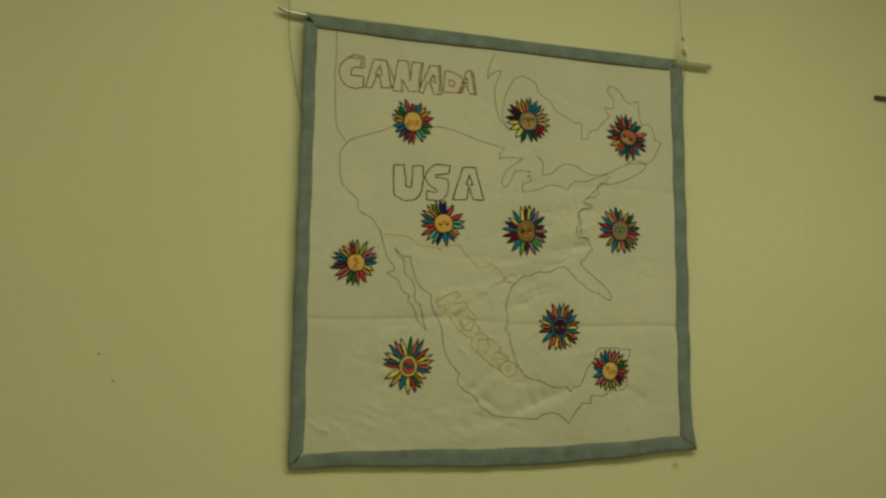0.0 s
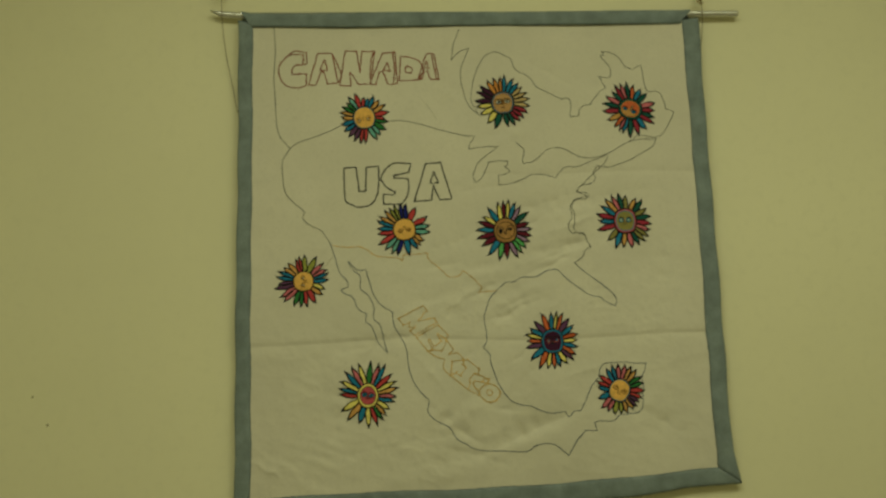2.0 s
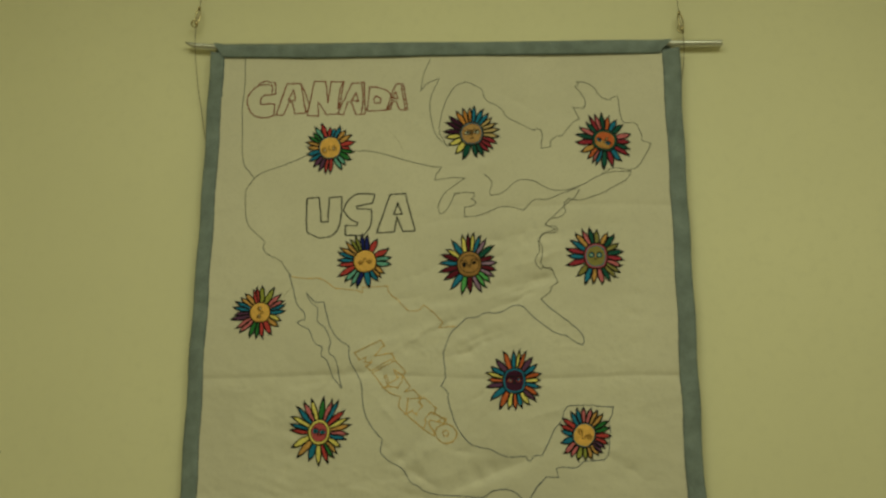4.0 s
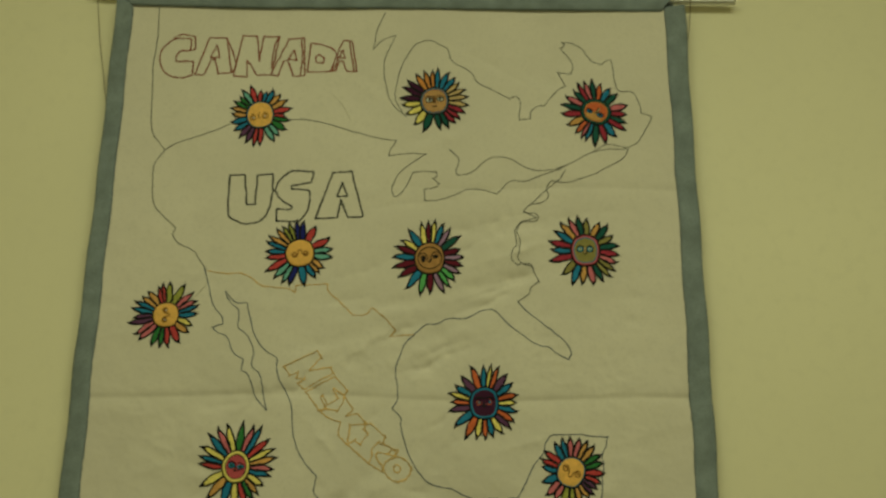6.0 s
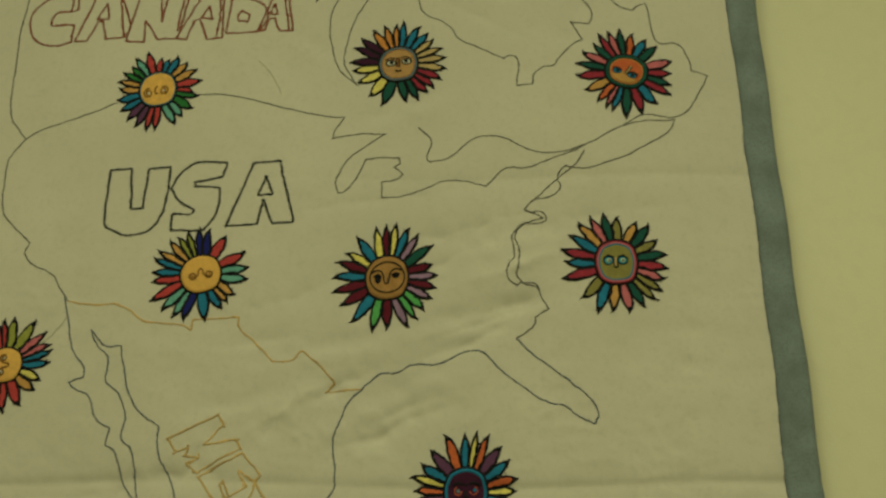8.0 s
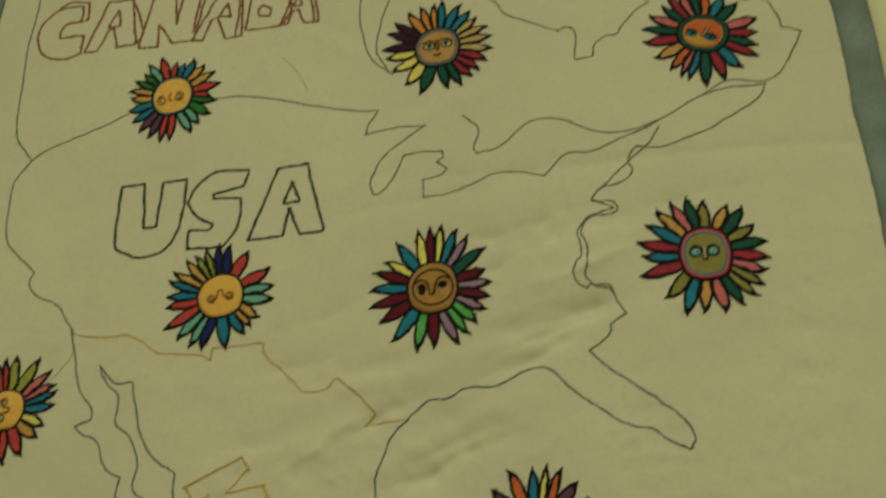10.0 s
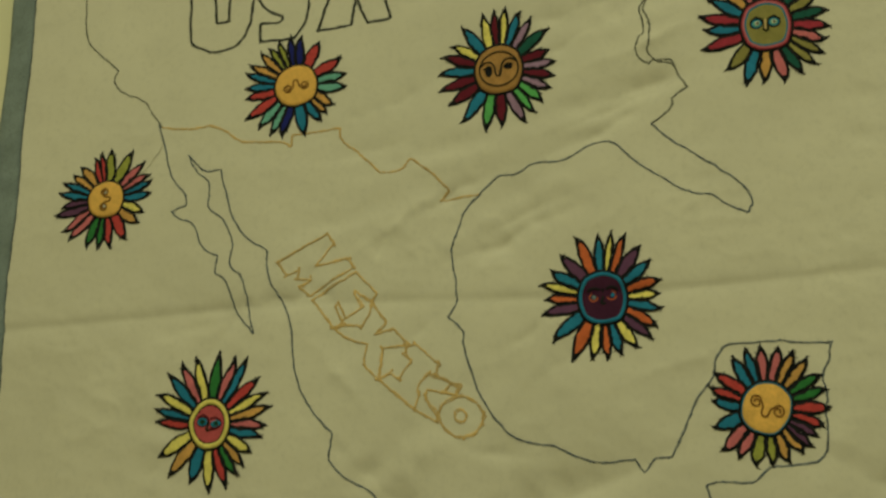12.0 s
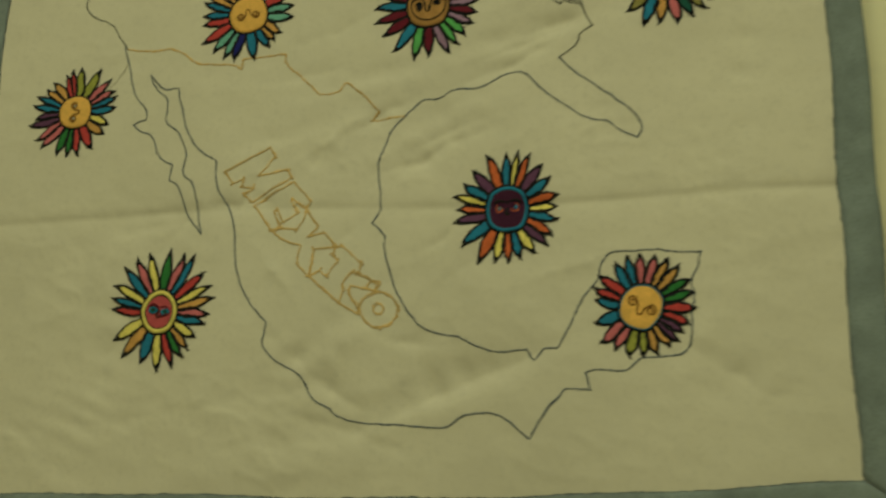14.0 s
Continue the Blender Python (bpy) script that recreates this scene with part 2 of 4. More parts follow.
# ---- the cloth hanging ----
Z0 = 2.0  # heights below are in centimetres from here, widths from the cloth's middle
LEFT_IN = [(-68, -53.0), (-54, -53.1), (-24, -53.8), (18, -54.2), (50, -54.6)]
LEFT_OUT = [(-70.5, -56.7), (-54, -56.9), (-19, -57.4), (18, -57.6), (50.5, -58.2)]
RIGHT_IN = [(-61, 57.6), (-51, 57.1), (-39, 56.8), (-28, 56.5), (-4, 56.1), (25, 55.3), (50, 54.5)]
RIGHT_OUT = [(-64.3, 63.2), (-57, 61.4), (-51, 61.0), (-28, 60.6), (-4, 60.0), (25, 59.2), (51, 58.8)]
BOTTOM_IN = [(-53, -66.5), (-27, -65.3), (1, -64.7), (14, -64.1), (28, -63.2), (42, -62.0), (58, -60.5)]
BOTTOM_OUT = [(-57, -70.5), (-38, -69.7), (-6, -69.7), (7, -69.4), (21, -68.5), (35, -67.4), (49, -65.4), (63.2, -64.2)]
TOP_IN = [(-54.6, 49.7), (-30, 49.3), (-3, 49.7), (30, 49.8), (54.8, 50.0)]


# wrinkles and creases: x, z, slant in degrees, length, width in centimetres, depth in metres
WRINKLES = [(20, -8, 14, 9, 1.2, 0.0026), (10, -18.5, 24, 7, 1.3, 0.0022), (-2, -46, 35, 8, 1.6, 0.0022), (12, -52, 22, 10, 1.8, 0.0024), (-20, -52, -30, 10, 2.0, 0.0007),
            (40, -46, 60, 6, 1.5, 0.0016), (-34, -34, 40, 12, 2.2, 0.0016), (-45, -58, -25, 5, 0.7, 0.0007), (22, 2, 12, 9, 1.3, 0.0016), (-8, -60, 8, 14, 2.0, 0.0018),
            (30, 33, -20, 10, 1.6, 0.0010), (-5, 33, -35, 9, 1.2, 0.0012), (10, 22, 25, 9, 1.3, 0.0014), (0, -13, 10, 8, 1.2, 0.0016), (-12, -21, 15, 7, 1.2, 0.0016)]
LOW_CREASES = [(-49, -60, -28, 3, 0.7, -0.0022), (0, -57, -15, 8, 2.0, 0.0018), (-22, -55, 12, 10, 1.6, 0.0007), (-33, -50, 70, 13, 4.0, 0.0026),
               (-6, -49, -38, 7, 2.2, 0.0020), (44, -49, -30, 6, 2.2, 0.0020), (-24, -39, 70, 5, 1.5, 0.0014), (-10, -38, -50, 5, 1.3, -0.0016), (28, -37, 20, 6, 1.2, -0.0014)]
MIDDLE_CREASES = [(16, -36, 40, 6, 2.0, 0.0014), (-25, -33, 50, 5, 1.4, 0.0018), (12, -33, 35, 4, 0.9, 0.0018), (-18, -29, 4, 8, 1.4, 0.0022), (-14, -26, 62, 4, 1.1, 0.0022),
                  (8, -24, 30, 4, 1.3, 0.0030), (13, -21.5, 20, 4, 1.0, 0.0026), (-3, -20, 35, 5, 1.3, -0.0022), (2, -18, 28, 5, 1.0, 0.0020), (47, -14, 85, 14, 2.4, 0.0012)]
HIGH_CREASES = [(20, -11, 28, 4, 1.3, 0.0026), (24, -6.5, 18, 4, 1.3, 0.0028), (-3, -5, 20, 8, 1.8, 0.0014), (26, -1, 18, 7, 1.2, -0.0018), (14, -1, 22, 6, 1.2, 0.0018),
                (18, 4, 15, 9, 1.5, 0.0018), (36, 6, 10, 8, 1.6, 0.0012), (5, 8, 8, 9, 1.6, 0.0013), (22, 36, -30, 7, 1.4, 0.0010), (-38, 38, 80, 8, 1.6, 0.0008)]


FACETS = [(14, -51.5, 24, 13, 1.2, 4.0, 0.0085), (-1, -52.9, -24, 5, 0.8, 1.8, 0.0036), (8, -46.5, -10, 5, 0.6, 2.0, 0.0030), (21, -9.0, 20, 8, 0.55, 2.6, 0.0060), (11, -20.5, 24, 6, 0.6, 2.2, 0.0042),
          (14, -13.5, 27, 5, 0.6, 2.0, 0.0030), (-7, -11.5, 12, 7, 0.8, 2.2, 0.0026), (-5, -22, 62, 5, 0.6, 1.6, 0.0030), (-2, -34, 40, 5, 0.5, 1.6, 0.0026),
          (-27, -31.5, 12, 7, 0.6, 2.2, 0.0024), (-9, -53, 8, 8, 0.7, 2.8, 0.0016), (-30, -57, -20, 7, 0.6, 2.0, 0.0008), (5, -24.5, 18, 4, 0.5, 1.5, 0.0028)]


def fold(d, width, height):
    return height * math.exp(-(d / width) ** 2)


def cloth_y(x, z):
    """Depth of the cloth's face (metres, towards the room is negative) at x, z in centimetres."""
    p = Vector((x * 0.045, z * 0.035, 3.1))
    y = -0.0035 * noise.noise(p) - 0.0018 * noise.noise(p * 2.7 + Vector((5, 1, 0)))
    y += 0.007 * (50 - z) / 120 - 0.0005 * noise.noise(Vector((x * 0.30 + z * 0.12, z * 0.42 - x * 0.10, 7.7)))
    # the hem swings back to the wall
    y += 0.007 * min(1.0, max(0.0, (-z - 50) / 20)) ** 2
    # pressed fold lines
    c = z + 29.6 - 0.014 * x + 0.5 * math.sin(x * 0.09)
    y += 0.0046 * math.exp(-math.sqrt(c * c + 0.006) / (0.5 if c > 0 else 1.1)) * (0.75 + 0.5 * noise.noise(Vector((x * 0.06, 0.3, 2.0))))
    c = z - 11.5 + 0.4 * math.sin(x * 0.11)
    y += 0.0026 * math.exp(-math.sqrt(c * c + 0.01) / 1.0) * min(1.0, max(0.0, (x + 10) / 30))
    # slack wrinkles
    for wx, wz, ang, ln, w, h in WRINKLES:
        a = radians(ang)
        dx, dz = x - wx, z - wz
        if dx * dx + dz * dz > 9 * (ln + w) ** 2:
            continue
        s, t = dx * math.cos(a) + dz * math.sin(a), -dx * math.sin(a) + dz * math.cos(a)
        t += 0.03 * s * s / ln + 0.9 * noise.noise(Vector((s * 0.3, wz * 0.37, wx * 0.37)))
        e = math.exp(-(s / ln) ** 2) * (0.8 + 0.9 * noise.noise(Vector((s * 0.45, wx * 0.37, wz * 0.37))))
        y += 1.1 * e * (fold(t - w * 0.8, w, h) - fold(t + w * 0.8, w, h))
    # crumpled network of fine creases, strongest in the lower half
    slack = 0.35 + 0.65 / (1 + math.exp((z + 2) / 9))
    q = Vector((x * 0.11, z * 0.15, 11.0))
    y += slack * (0.0018 * abs(noise.noise(q)) + 0.0011 * abs(noise.noise(q * 2.3 + Vector((3, 9, 1)))) + 0.0004 * abs(noise.noise(q * 5.1 + Vector((8, 2, 4)))))
    # patches of fine crumpling with sharp little ridges
    patch = max(0.0, noise.noise(Vector((x * 0.055, z * 0.065, 21.0))) + 0.08) * slack
    if patch > 0:
        for k, h in ((0.20, 0.0015), (0.37, 0.0009)):
            r = 1 - abs(noise.noise(Vector((x * k + 0.3 * z * k, z * k * 1.3 - 0.2 * x * k, 4.0 + k))))
            y -= patch * h * r ** 7
    # crisp creases
    for wx, wz, ang, ln, w, h in LOW_CREASES + MIDDLE_CREASES + HIGH_CREASES:
        a = radians(ang)
        dx, dz = x - wx, z - wz
        if dx * dx + dz * dz > 9 * (ln + w) ** 2:
            continue
        s, t = dx * math.cos(a) + dz * math.sin(a), -dx * math.sin(a) + dz * math.cos(a)
        t += 0.8 * noise.noise(Vector((s * 0.32, wx * 0.37, wz * 0.37)))
        y += 2.7 * h * (0.8 + 0.9 * noise.noise(Vector((s * 0.5, wz * 0.37, wx * 0.37)))) * math.exp(-(s / ln) ** 2) * math.exp(-math.sqrt(t * t + 0.015) / (0.7 * w))
    return y + facet(x, z)


def facet(x, z):
    """Flat facets between sharp folds: (x, z, slant, length, steep side, gentle side, depth)."""
    y = 0.0
    for wx, wz, ang, ln, steep, gentle, h in FACETS:
        a = radians(ang)
        dx, dz = x - wx, z - wz
        q, t = dx * math.cos(a) + dz * math.sin(a), -dx * math.sin(a) + dz * math.cos(a)
        if abs(q) > 2.2 * ln or abs(t) > 4 * max(steep, gentle):
            continue
        t += 0.35 * noise.noise(Vector((q * 0.2, wx, wz)))
        y += 1.5 * h * (0.9 + 0.5 * noise.noise(Vector((q * 0.4, wz * 0.3, wx * 0.3)))) * math.exp(-((q / (0.7 * ln)) ** 2)) * math.exp(-math.sqrt(t * t + 0.02) / (gentle if t > 0 else steep))
    return y


def on_cloth(x, z, lift=0.0):
    return Vector((x / 100, cloth_y(x, z) - lift, Z0 + z / 100))


hanging = thing("wall_hanging", (0.02, 0.005, 1.30), "off-white cotton hanging with a stitched map, ten suns and blue-green binding", "wall hanging")


def cloth_sheet():
    bm = bmesh.new()
    nu, nv = 320, 340
    front, back = [], []
    for j in range(nv + 1):
        row, rear = [], []
        for i in range(nu + 1):
            u, v = i / nu, j / nv
            x0 = -54 + 111 * u
            top, bottom = along(TOP_IN, x0) + 0.8, along(BOTTOM_IN, x0) - 1.0
            z = top + (bottom - top) * v
            xl, xr = along(LEFT_IN, z) - 1.0, along(RIGHT_IN, z) + 1.0
            x = xl + (xr - xl) * u
            p = on_cloth(x, z)
            row.append(bm.verts.new(p))
            rear.append(bm.verts.new(p + Vector((0, 0.0012, 0))) if i in (0, nu) or j in (0, nv) else None)
        front.append(row)
        back.append(rear)
    for j in range(nv):
        for i in range(nu):
            bm.faces.new((front[j][i], front[j][i + 1], front[j + 1][i + 1], front[j + 1][i]))
    for i in range(nu):
        for j in (0, nv):
            bm.faces.new((front[j][i], front[j][i + 1], back[j][i + 1], back[j][i]))
    for j in range(nv):
        for i in (0, nu):
            bm.faces.new((front[j][i], front[j + 1][i], back[j + 1][i], back[j][i]))
    return bm


part("cloth", cloth_sheet(), COTTON, hanging, "creased unbleached cotton cloth")


def ribbon(inner, outer, steps, thick=0.0022, seed=0):
    """A folded strip of binding between two edges given as functions of 0..1, each returning x, z."""
    bm = bmesh.new()
    rows = []
    for i in range(steps + 1):
        t = i / steps
        (xa, za), (xb, zb) = inner(t), outer(t)
        ring = []
        for k in range(9):
            s = k / 8
            x, z = xa + (xb - xa) * s, za + (zb - za) * s
            puff = (1 - (2 * s - 1) ** 4) * thick + 0.0010 + (0.0009 * noise.noise(Vector((x * 0.5, z * 0.5, 2.2 + seed))) + 0.0007 * abs(noise.noise(Vector((x * 0.9 + z * 0.5, z * 0.9 - x * 0.4, 6.1 + seed))))) * (1 - (2 * s - 1) ** 4)
            ring.append(bm.verts.new(on_cloth(x, z, puff)))
        for k in (8, 0):
            x, z = (xa, za) if k == 0 else (xb, zb)
            ring.append(bm.verts.new(on_cloth(x, z, -0.0022)))
        rows.append(ring)
    for r, s in zip(rows, rows[1:]):
        for k in range(11):
            bm.faces.new((r[k], r[(k + 1) % 11], s[(k + 1) % 11], s[k]))
    bm.faces.new(rows[0])
    bm.faces.new(rows[-1])
    return bm


def side(table, z_top, z_low):
    def edge(t):
        z = z_top + (z_low - z_top) * t
        return along(table, z) + 0.12 * math.sin(z * 0.31), z
    return edge


def lower(table, x_a, x_b):
    def edge(t):
        x = x_a + (x_b - x_a) * t
        return x, along(table, x) + 0.12 * math.sin(x * 0.27)
    return edge


part("side_binding", ribbon(side(LEFT_IN, 50.6, -66.0), side(LEFT_OUT, 51.6, -70.4), 110, seed=1), BINDING, hanging)
part("side_binding", ribbon(side(RIGHT_IN, 51.0, -60.4), side(RIGHT_OUT, 51.8, -64.2), 110, seed=2), BINDING, hanging)
part("bottom_binding", ribbon(lower(BOTTOM_IN, -52.95, 57.6), lower(BOTTOM_OUT, -56.65, 63.2), 110, 0.0026, 3), BINDING, hanging)

ROD_Y, ROD_R = 0.0095, 0.0076


def rod_sleeve():
    """The top binding, sewn into a sleeve that wraps the rod."""
    bm = bmesh.new()
    rows = []
    for i in range(101):
        t = i / 100
        x = -57.6 + 114.4 * t
        low = along(TOP_IN, x)
        sag = 0.0012 * noise.noise(Vector((x * 0.16, 4.0, 1.0)))
        end = max(0.0, 1 - min(t, 1 - t) * 45)
        ring = []
        drop = (0.0046 - 0.0022 * t) * (1 - end) + 0.0008 * math.sin(x * 0.11)
        inward = 0.022 * max(0.0, 1 - t * 34) - 0.026 * max(0.0, 1 - (1 - t) * 34)
        for y, z, cut in ((-0.0030, Z0 + low / 100 + 0.006 * end, 1.0), (-0.0052, Z0 + low / 100 + 0.007 + 0.004 * end, 0.9), (-0.0056, 2.519, 0.6), (-0.0048, 2.528, 0.25),
                          (-0.0010, 2.5375, 0.0), (0.004, 2.5418, 0), (0.010, 2.5425, 0), (0.016, 2.5395, 0), (0.0190, 2.532, 0), (0.0180, 2.522, 0), (0.0120, 2.512, 0), (0.003, 2.503, 0)):
            bump = 0.0010 * noise.noise(Vector((x * 0.35, z * 60, 9.0))) + 0.0008 * noise.noise(Vector((x * 0.09, z * 30, 3.0)))
            ring.append(bm.verts.new((x / 100 + inward * cut, y + bump + sag, z + sag * 0.5 - (drop if z > 2.53 else 0))))
        rows.append(ring)
    n = len(rows[0])
    for r, s in zip(rows, rows[1:]):
        for k in range(n):
            bm.faces.new((r[k], r[(k + 1) % n], s[(k + 1) % n], s[k]))
    return bm


part("rod_sleeve", rod_sleeve(), BINDING, hanging, "blue-green fabric sleeve round the rod")


# ---- stitched lines ----
def stitches(bm, points, width, height, step=0.1, seed=0, gap=0.35):
    """A row of short slanted stitches along points in centimetres: a low ridge that swells and narrows."""
    line = smooth_line([(x, z) for x, z in points], step)
    rows = []
    for i, p in enumerate(line):
        d = (line[min(i + 1, len(line) - 1)] - line[max(i - 1, 0)])
        if d.length < 1e-6:
            continue
        d.normalize()
        n = Vector((-d.y, d.x))
        top = i % 3 != 2
        swell = (1.15 if top else gap) + 0.45 * noise.noise(Vector((p.x * 1.7, p.y * 1.7, seed))) + 0.3 * noise.noise(Vector((p.x * 4.3, p.y * 4.3, seed)))
        wob = 0.11 * noise.noise(Vector((p.x * 0.9, p.y * 0.9, 5.5 + seed))) + 0.08 * noise.noise(Vector((p.x * 3.1, p.y * 3.1, 1.5)))
        c = p + n * wob
        ring = []
        for s, h in ((-1, -0.0004), (-0.75, 0.55), (0, 1.0), (0.75, 0.55), (1, -0.0004)):
            q = c + n * (s * width * swell * 0.5)
            ring.append(bm.verts.new(on_cloth(q.x, q.y, h * height * (1.0 if top else gap * 0.6) + (0.0002 if top else -0.0002))))
        rows.append(ring)
    for r, s in zip(rows, rows[1:]):
        for k in range(4):
            bm.faces.new((r[k], r[k + 1], s[k + 1], s[k]))
        bm.faces.new((r[0], s[0], s[4], r[4]))
    if rows:
        bm.faces.new(rows[0])
        bm.faces.new(rows[-1])


def binding_line(points):
    """A thin dark stitched line along the inner edge of the binding."""
    bm = bmesh.new()
    stitches(bm, points, 0.09, 0.0018, 0.16, 5, 0.9)
    return part("binding_line", bm, THREAD_AND_SHADE, hanging, "dark stitched line and edge shade of the binding")


binding_line([side(LEFT_IN, 49.5, -66.0)(k / 30) for k in range(31)])
binding_line([side(RIGHT_IN, 49.8, -60.4)(k / 30) for k in range(31)])
# bottom run: the dark colour stands in for the shadow line at this edge
binding_line([lower(BOTTOM_IN, -52.95, 57.6)(k / 30) for k in range(31)])


def coast(thread, *lines, width=0.27, label=""):
    bm = bmesh.new()
    for k, line in enumerate(lines):
        stitches(bm, line, width, 0.0011, seed=k, gap=0.42 if thread == "blue" else 0.28)
    return part("stitched_outline", bm, THREAD[thread], hanging, label)


# west canada
coast("grey", [(-49.2, 49.5), (-48.8, 43.1), (-49.0, 35.7), (-48.8, 33.3), (-48.4, 27.7), (-48.2, 24.3), (-47.5, 21.6), (-44.8, 18.2)], width=0.21, label="thin grey stitched line of the map")
# parallel west
coast("grey", [(-44.8, 18.2), (-42.6, 19.6), (-38.9, 21.0), (-35.4, 22.3), (-32.0, 23.9)], width=0.21, label="thin grey stitched line of the map")
# parallel east
coast("grey", [(-20.5, 25.1), (-16.9, 25.1), (-13.2, 24.4), (-8.9, 23.0), (-4.7, 21.9), (-0.8, 21.0), (1.1, 20.9), (-0.1, 18.8), (-0.4, 17.6), (2.8, 18.1), (7.1, 18.2), (3.8, 15.9), (1.6, 13.7), (0.6, 10.9), (0.9, 9.2), (1.6, 9.3), (3.2, 11.2), (4.5, 14.3), (6.7, 14.5), (9.0, 14.5), (9.3, 13.6), (8.4, 13.1), (9.6, 12.1), (9.1, 11.5), (6.9, 10.8), (6.9, 8.5), (10.1, 8.8), (13.8, 10.4), (15.0, 11.0), (17.8, 11.1), (20.9, 10.3), (23.6, 12.9), (26.7, 13.0), (30.0, 14.4), (32.6, 15.3), (34.5, 16.4)], width=0.21, label="thin grey stitched line of the map")
# lake north
coast("grey", [(11.6, 19.3), (13.4, 17.0), (12.8, 14.4), (13.2, 13.8), (16.1, 14.7), (18.6, 17.1), (19.4, 17.6), (23.4, 17.5), (25.6, 16.2), (27.8, 15.3), (31.2, 15.3), (34.5, 16.4), (39.6, 19.2), (42.4, 19.8), (46.5, 19.9), (45.7, 18.4), (41.0, 15.3), (39.8, 14.6), (38.3, 14.1), (36.2, 13.3), (34.5, 12.8), (32.4, 12.9)], width=0.21, label="thin grey stitched line of the map")
# hudson west
coast("grey", [(-2.4, 48.9), (-3.7, 45.6), (-4.6, 40.7), (-2.5, 42.9), (-0.1, 43.9), (-2.1, 38.2), (-1.9, 34.3), (-0.1, 28.7), (2.7, 26.0)], width=0.21, label="thin grey stitched line of the map")
# hudson east
coast("grey", [(2.4, 26.3), (0.5, 29.7), (0.5, 32.5), (1.8, 38.0), (3.2, 40.7), (3.8, 41.7), (5.0, 42.5), (7.1, 42.8), (8.9, 41.9), (10.4, 41.0), (11.0, 39.7), (11.4, 38.6), (12.2, 37.8), (14.6, 36.6), (15.8, 35.4), (16.5, 34.0), (20.0, 32.0), (23.2, 30.3), (24.1, 30.7), (24.8, 30.5), (25.2, 29.7), (25.3, 28.5), (25.1, 26.5), (25.1, 25.7), (27.3, 26.0), (27.4, 27.5), (28.9, 28.7), (30.1, 28.9), (31.0, 30.2), (32.3, 31.8), (33.6, 32.9), (34.3, 33.2)], width=0.21, label="thin grey stitched line of the map")
# labrador
coast("grey", [(34.3, 33.2), (33.6, 34.6), (32.7, 36.3), (34.0, 36.0), (35.4, 35.9), (35.8, 37.1), (35.5, 38.6), (34.5, 40.2), (33.3, 41.6), (34.0, 41.9), (34.1, 42.5), (33.5, 42.9), (35.0, 42.8), (36.8, 42.1), (38.0, 41.1), (39.1, 39.4), (40.2, 38.5), (41.5, 38.0), (42.4, 38.9), (43.5, 39.2), (43.9, 36.3), (44.2, 33.9), (44.8, 32.5), (45.4, 32.2), (46.9, 32.3), (48.0, 31.7), (48.5, 30.6), (49.1, 28.8), (49.2, 27.7), (50.0, 27.5), (51.3, 26.8), (49.9, 24.0), (47.7, 20.9), (46.0, 20.3), (42.5, 20.8), (39.6, 19.2)], width=0.21, label="thin grey stitched line of the map")
# east coast
coast("grey", [(34.2, 15.4), (33.4, 14.0), (32.4, 12.9), (30.5, 11.3), (28.4, 9.2), (27.0, 7.9), (26.0, 6.8), (27.0, 6.4), (28.2, 6.5), (28.9, 5.8), (28.9, 5.2), (28.1, 4.9), (26.5, 4.8), (25.4, 4.2), (24.9, 3.3), (24.8, 2.8), (25.4, 1.2), (25.4, -0.9), (25.1, -2.5), (25.6, -3.3), (26.4, -3.8), (27.7, -4.3), (28.1, -5.1), (29.1, -7.2), (27.4, -8.3), (27.4, -9.2), (25.1, -11.1)], width=0.21, label="thin grey stitched line of the map")
# east coast shadow
coast("grey", [(32.4, 12.9), (31.6, 13.2), (30.9, 12.4), (30.5, 11.3), (30.8, 10.2), (30.4, 9.2), (29.2, 8.5), (27.6, 8.3), (26.8, 7.7), (26.1, 6.9)], width=0.21, label="thin grey stitched line of the map")
# east coast inner
coast("grey", [(26.2, 6.6), (27.9, 5.9), (28.5, 5.5), (27.0, 5.2), (25.5, 4.5), (24.5, 3.3), (24.6, 1.5), (24.7, -0.2), (24.1, -0.9), (23.8, -2.0), (24.2, -3.2), (25.1, -4.0), (25.6, -3.5), (27.5, -3.8), (28.0, -4.6)], width=0.21, label="thin grey stitched line of the map")
# florida
coast("blue", [(25.1, -11.1), (26.7, -12.8), (29.5, -15.0), (32.6, -17.4), (34.5, -19.3), (35.0, -20.8), (34.5, -21.8), (32.8, -21.1), (30.9, -19.7), (28.5, -19.1), (25.7, -17.2), (22.9, -15.0), (21.3, -13.3), (20.2, -12.7), (18.3, -12.9), (16.2, -14.2), (14.9, -14.6), (12.3, -14.5), (9.9, -15.7), (8.0, -15.9), (5.8, -17.8)], width=0.22, label="blue-grey stitched line of the map")
# gulf west
coast("blue", [(5.8, -17.8), (4.3, -19.4), (3.3, -22.1), (2.6, -24.3), (3.2, -28.5), (3.1, -30.2), (2.2, -31.6), (3.8, -33.2), (4.0, -34.9), (4.9, -37.9), (6.2, -41.0), (7.9, -43.4), (9.1, -44.6), (11.2, -45.3), (13.6, -45.7), (15.8, -46.8), (18.0, -47.3), (21.7, -47.1), (22.6, -48.3), (23.8, -47.0), (25.4, -46.8)], width=0.22, label="blue-grey stitched line of the map")
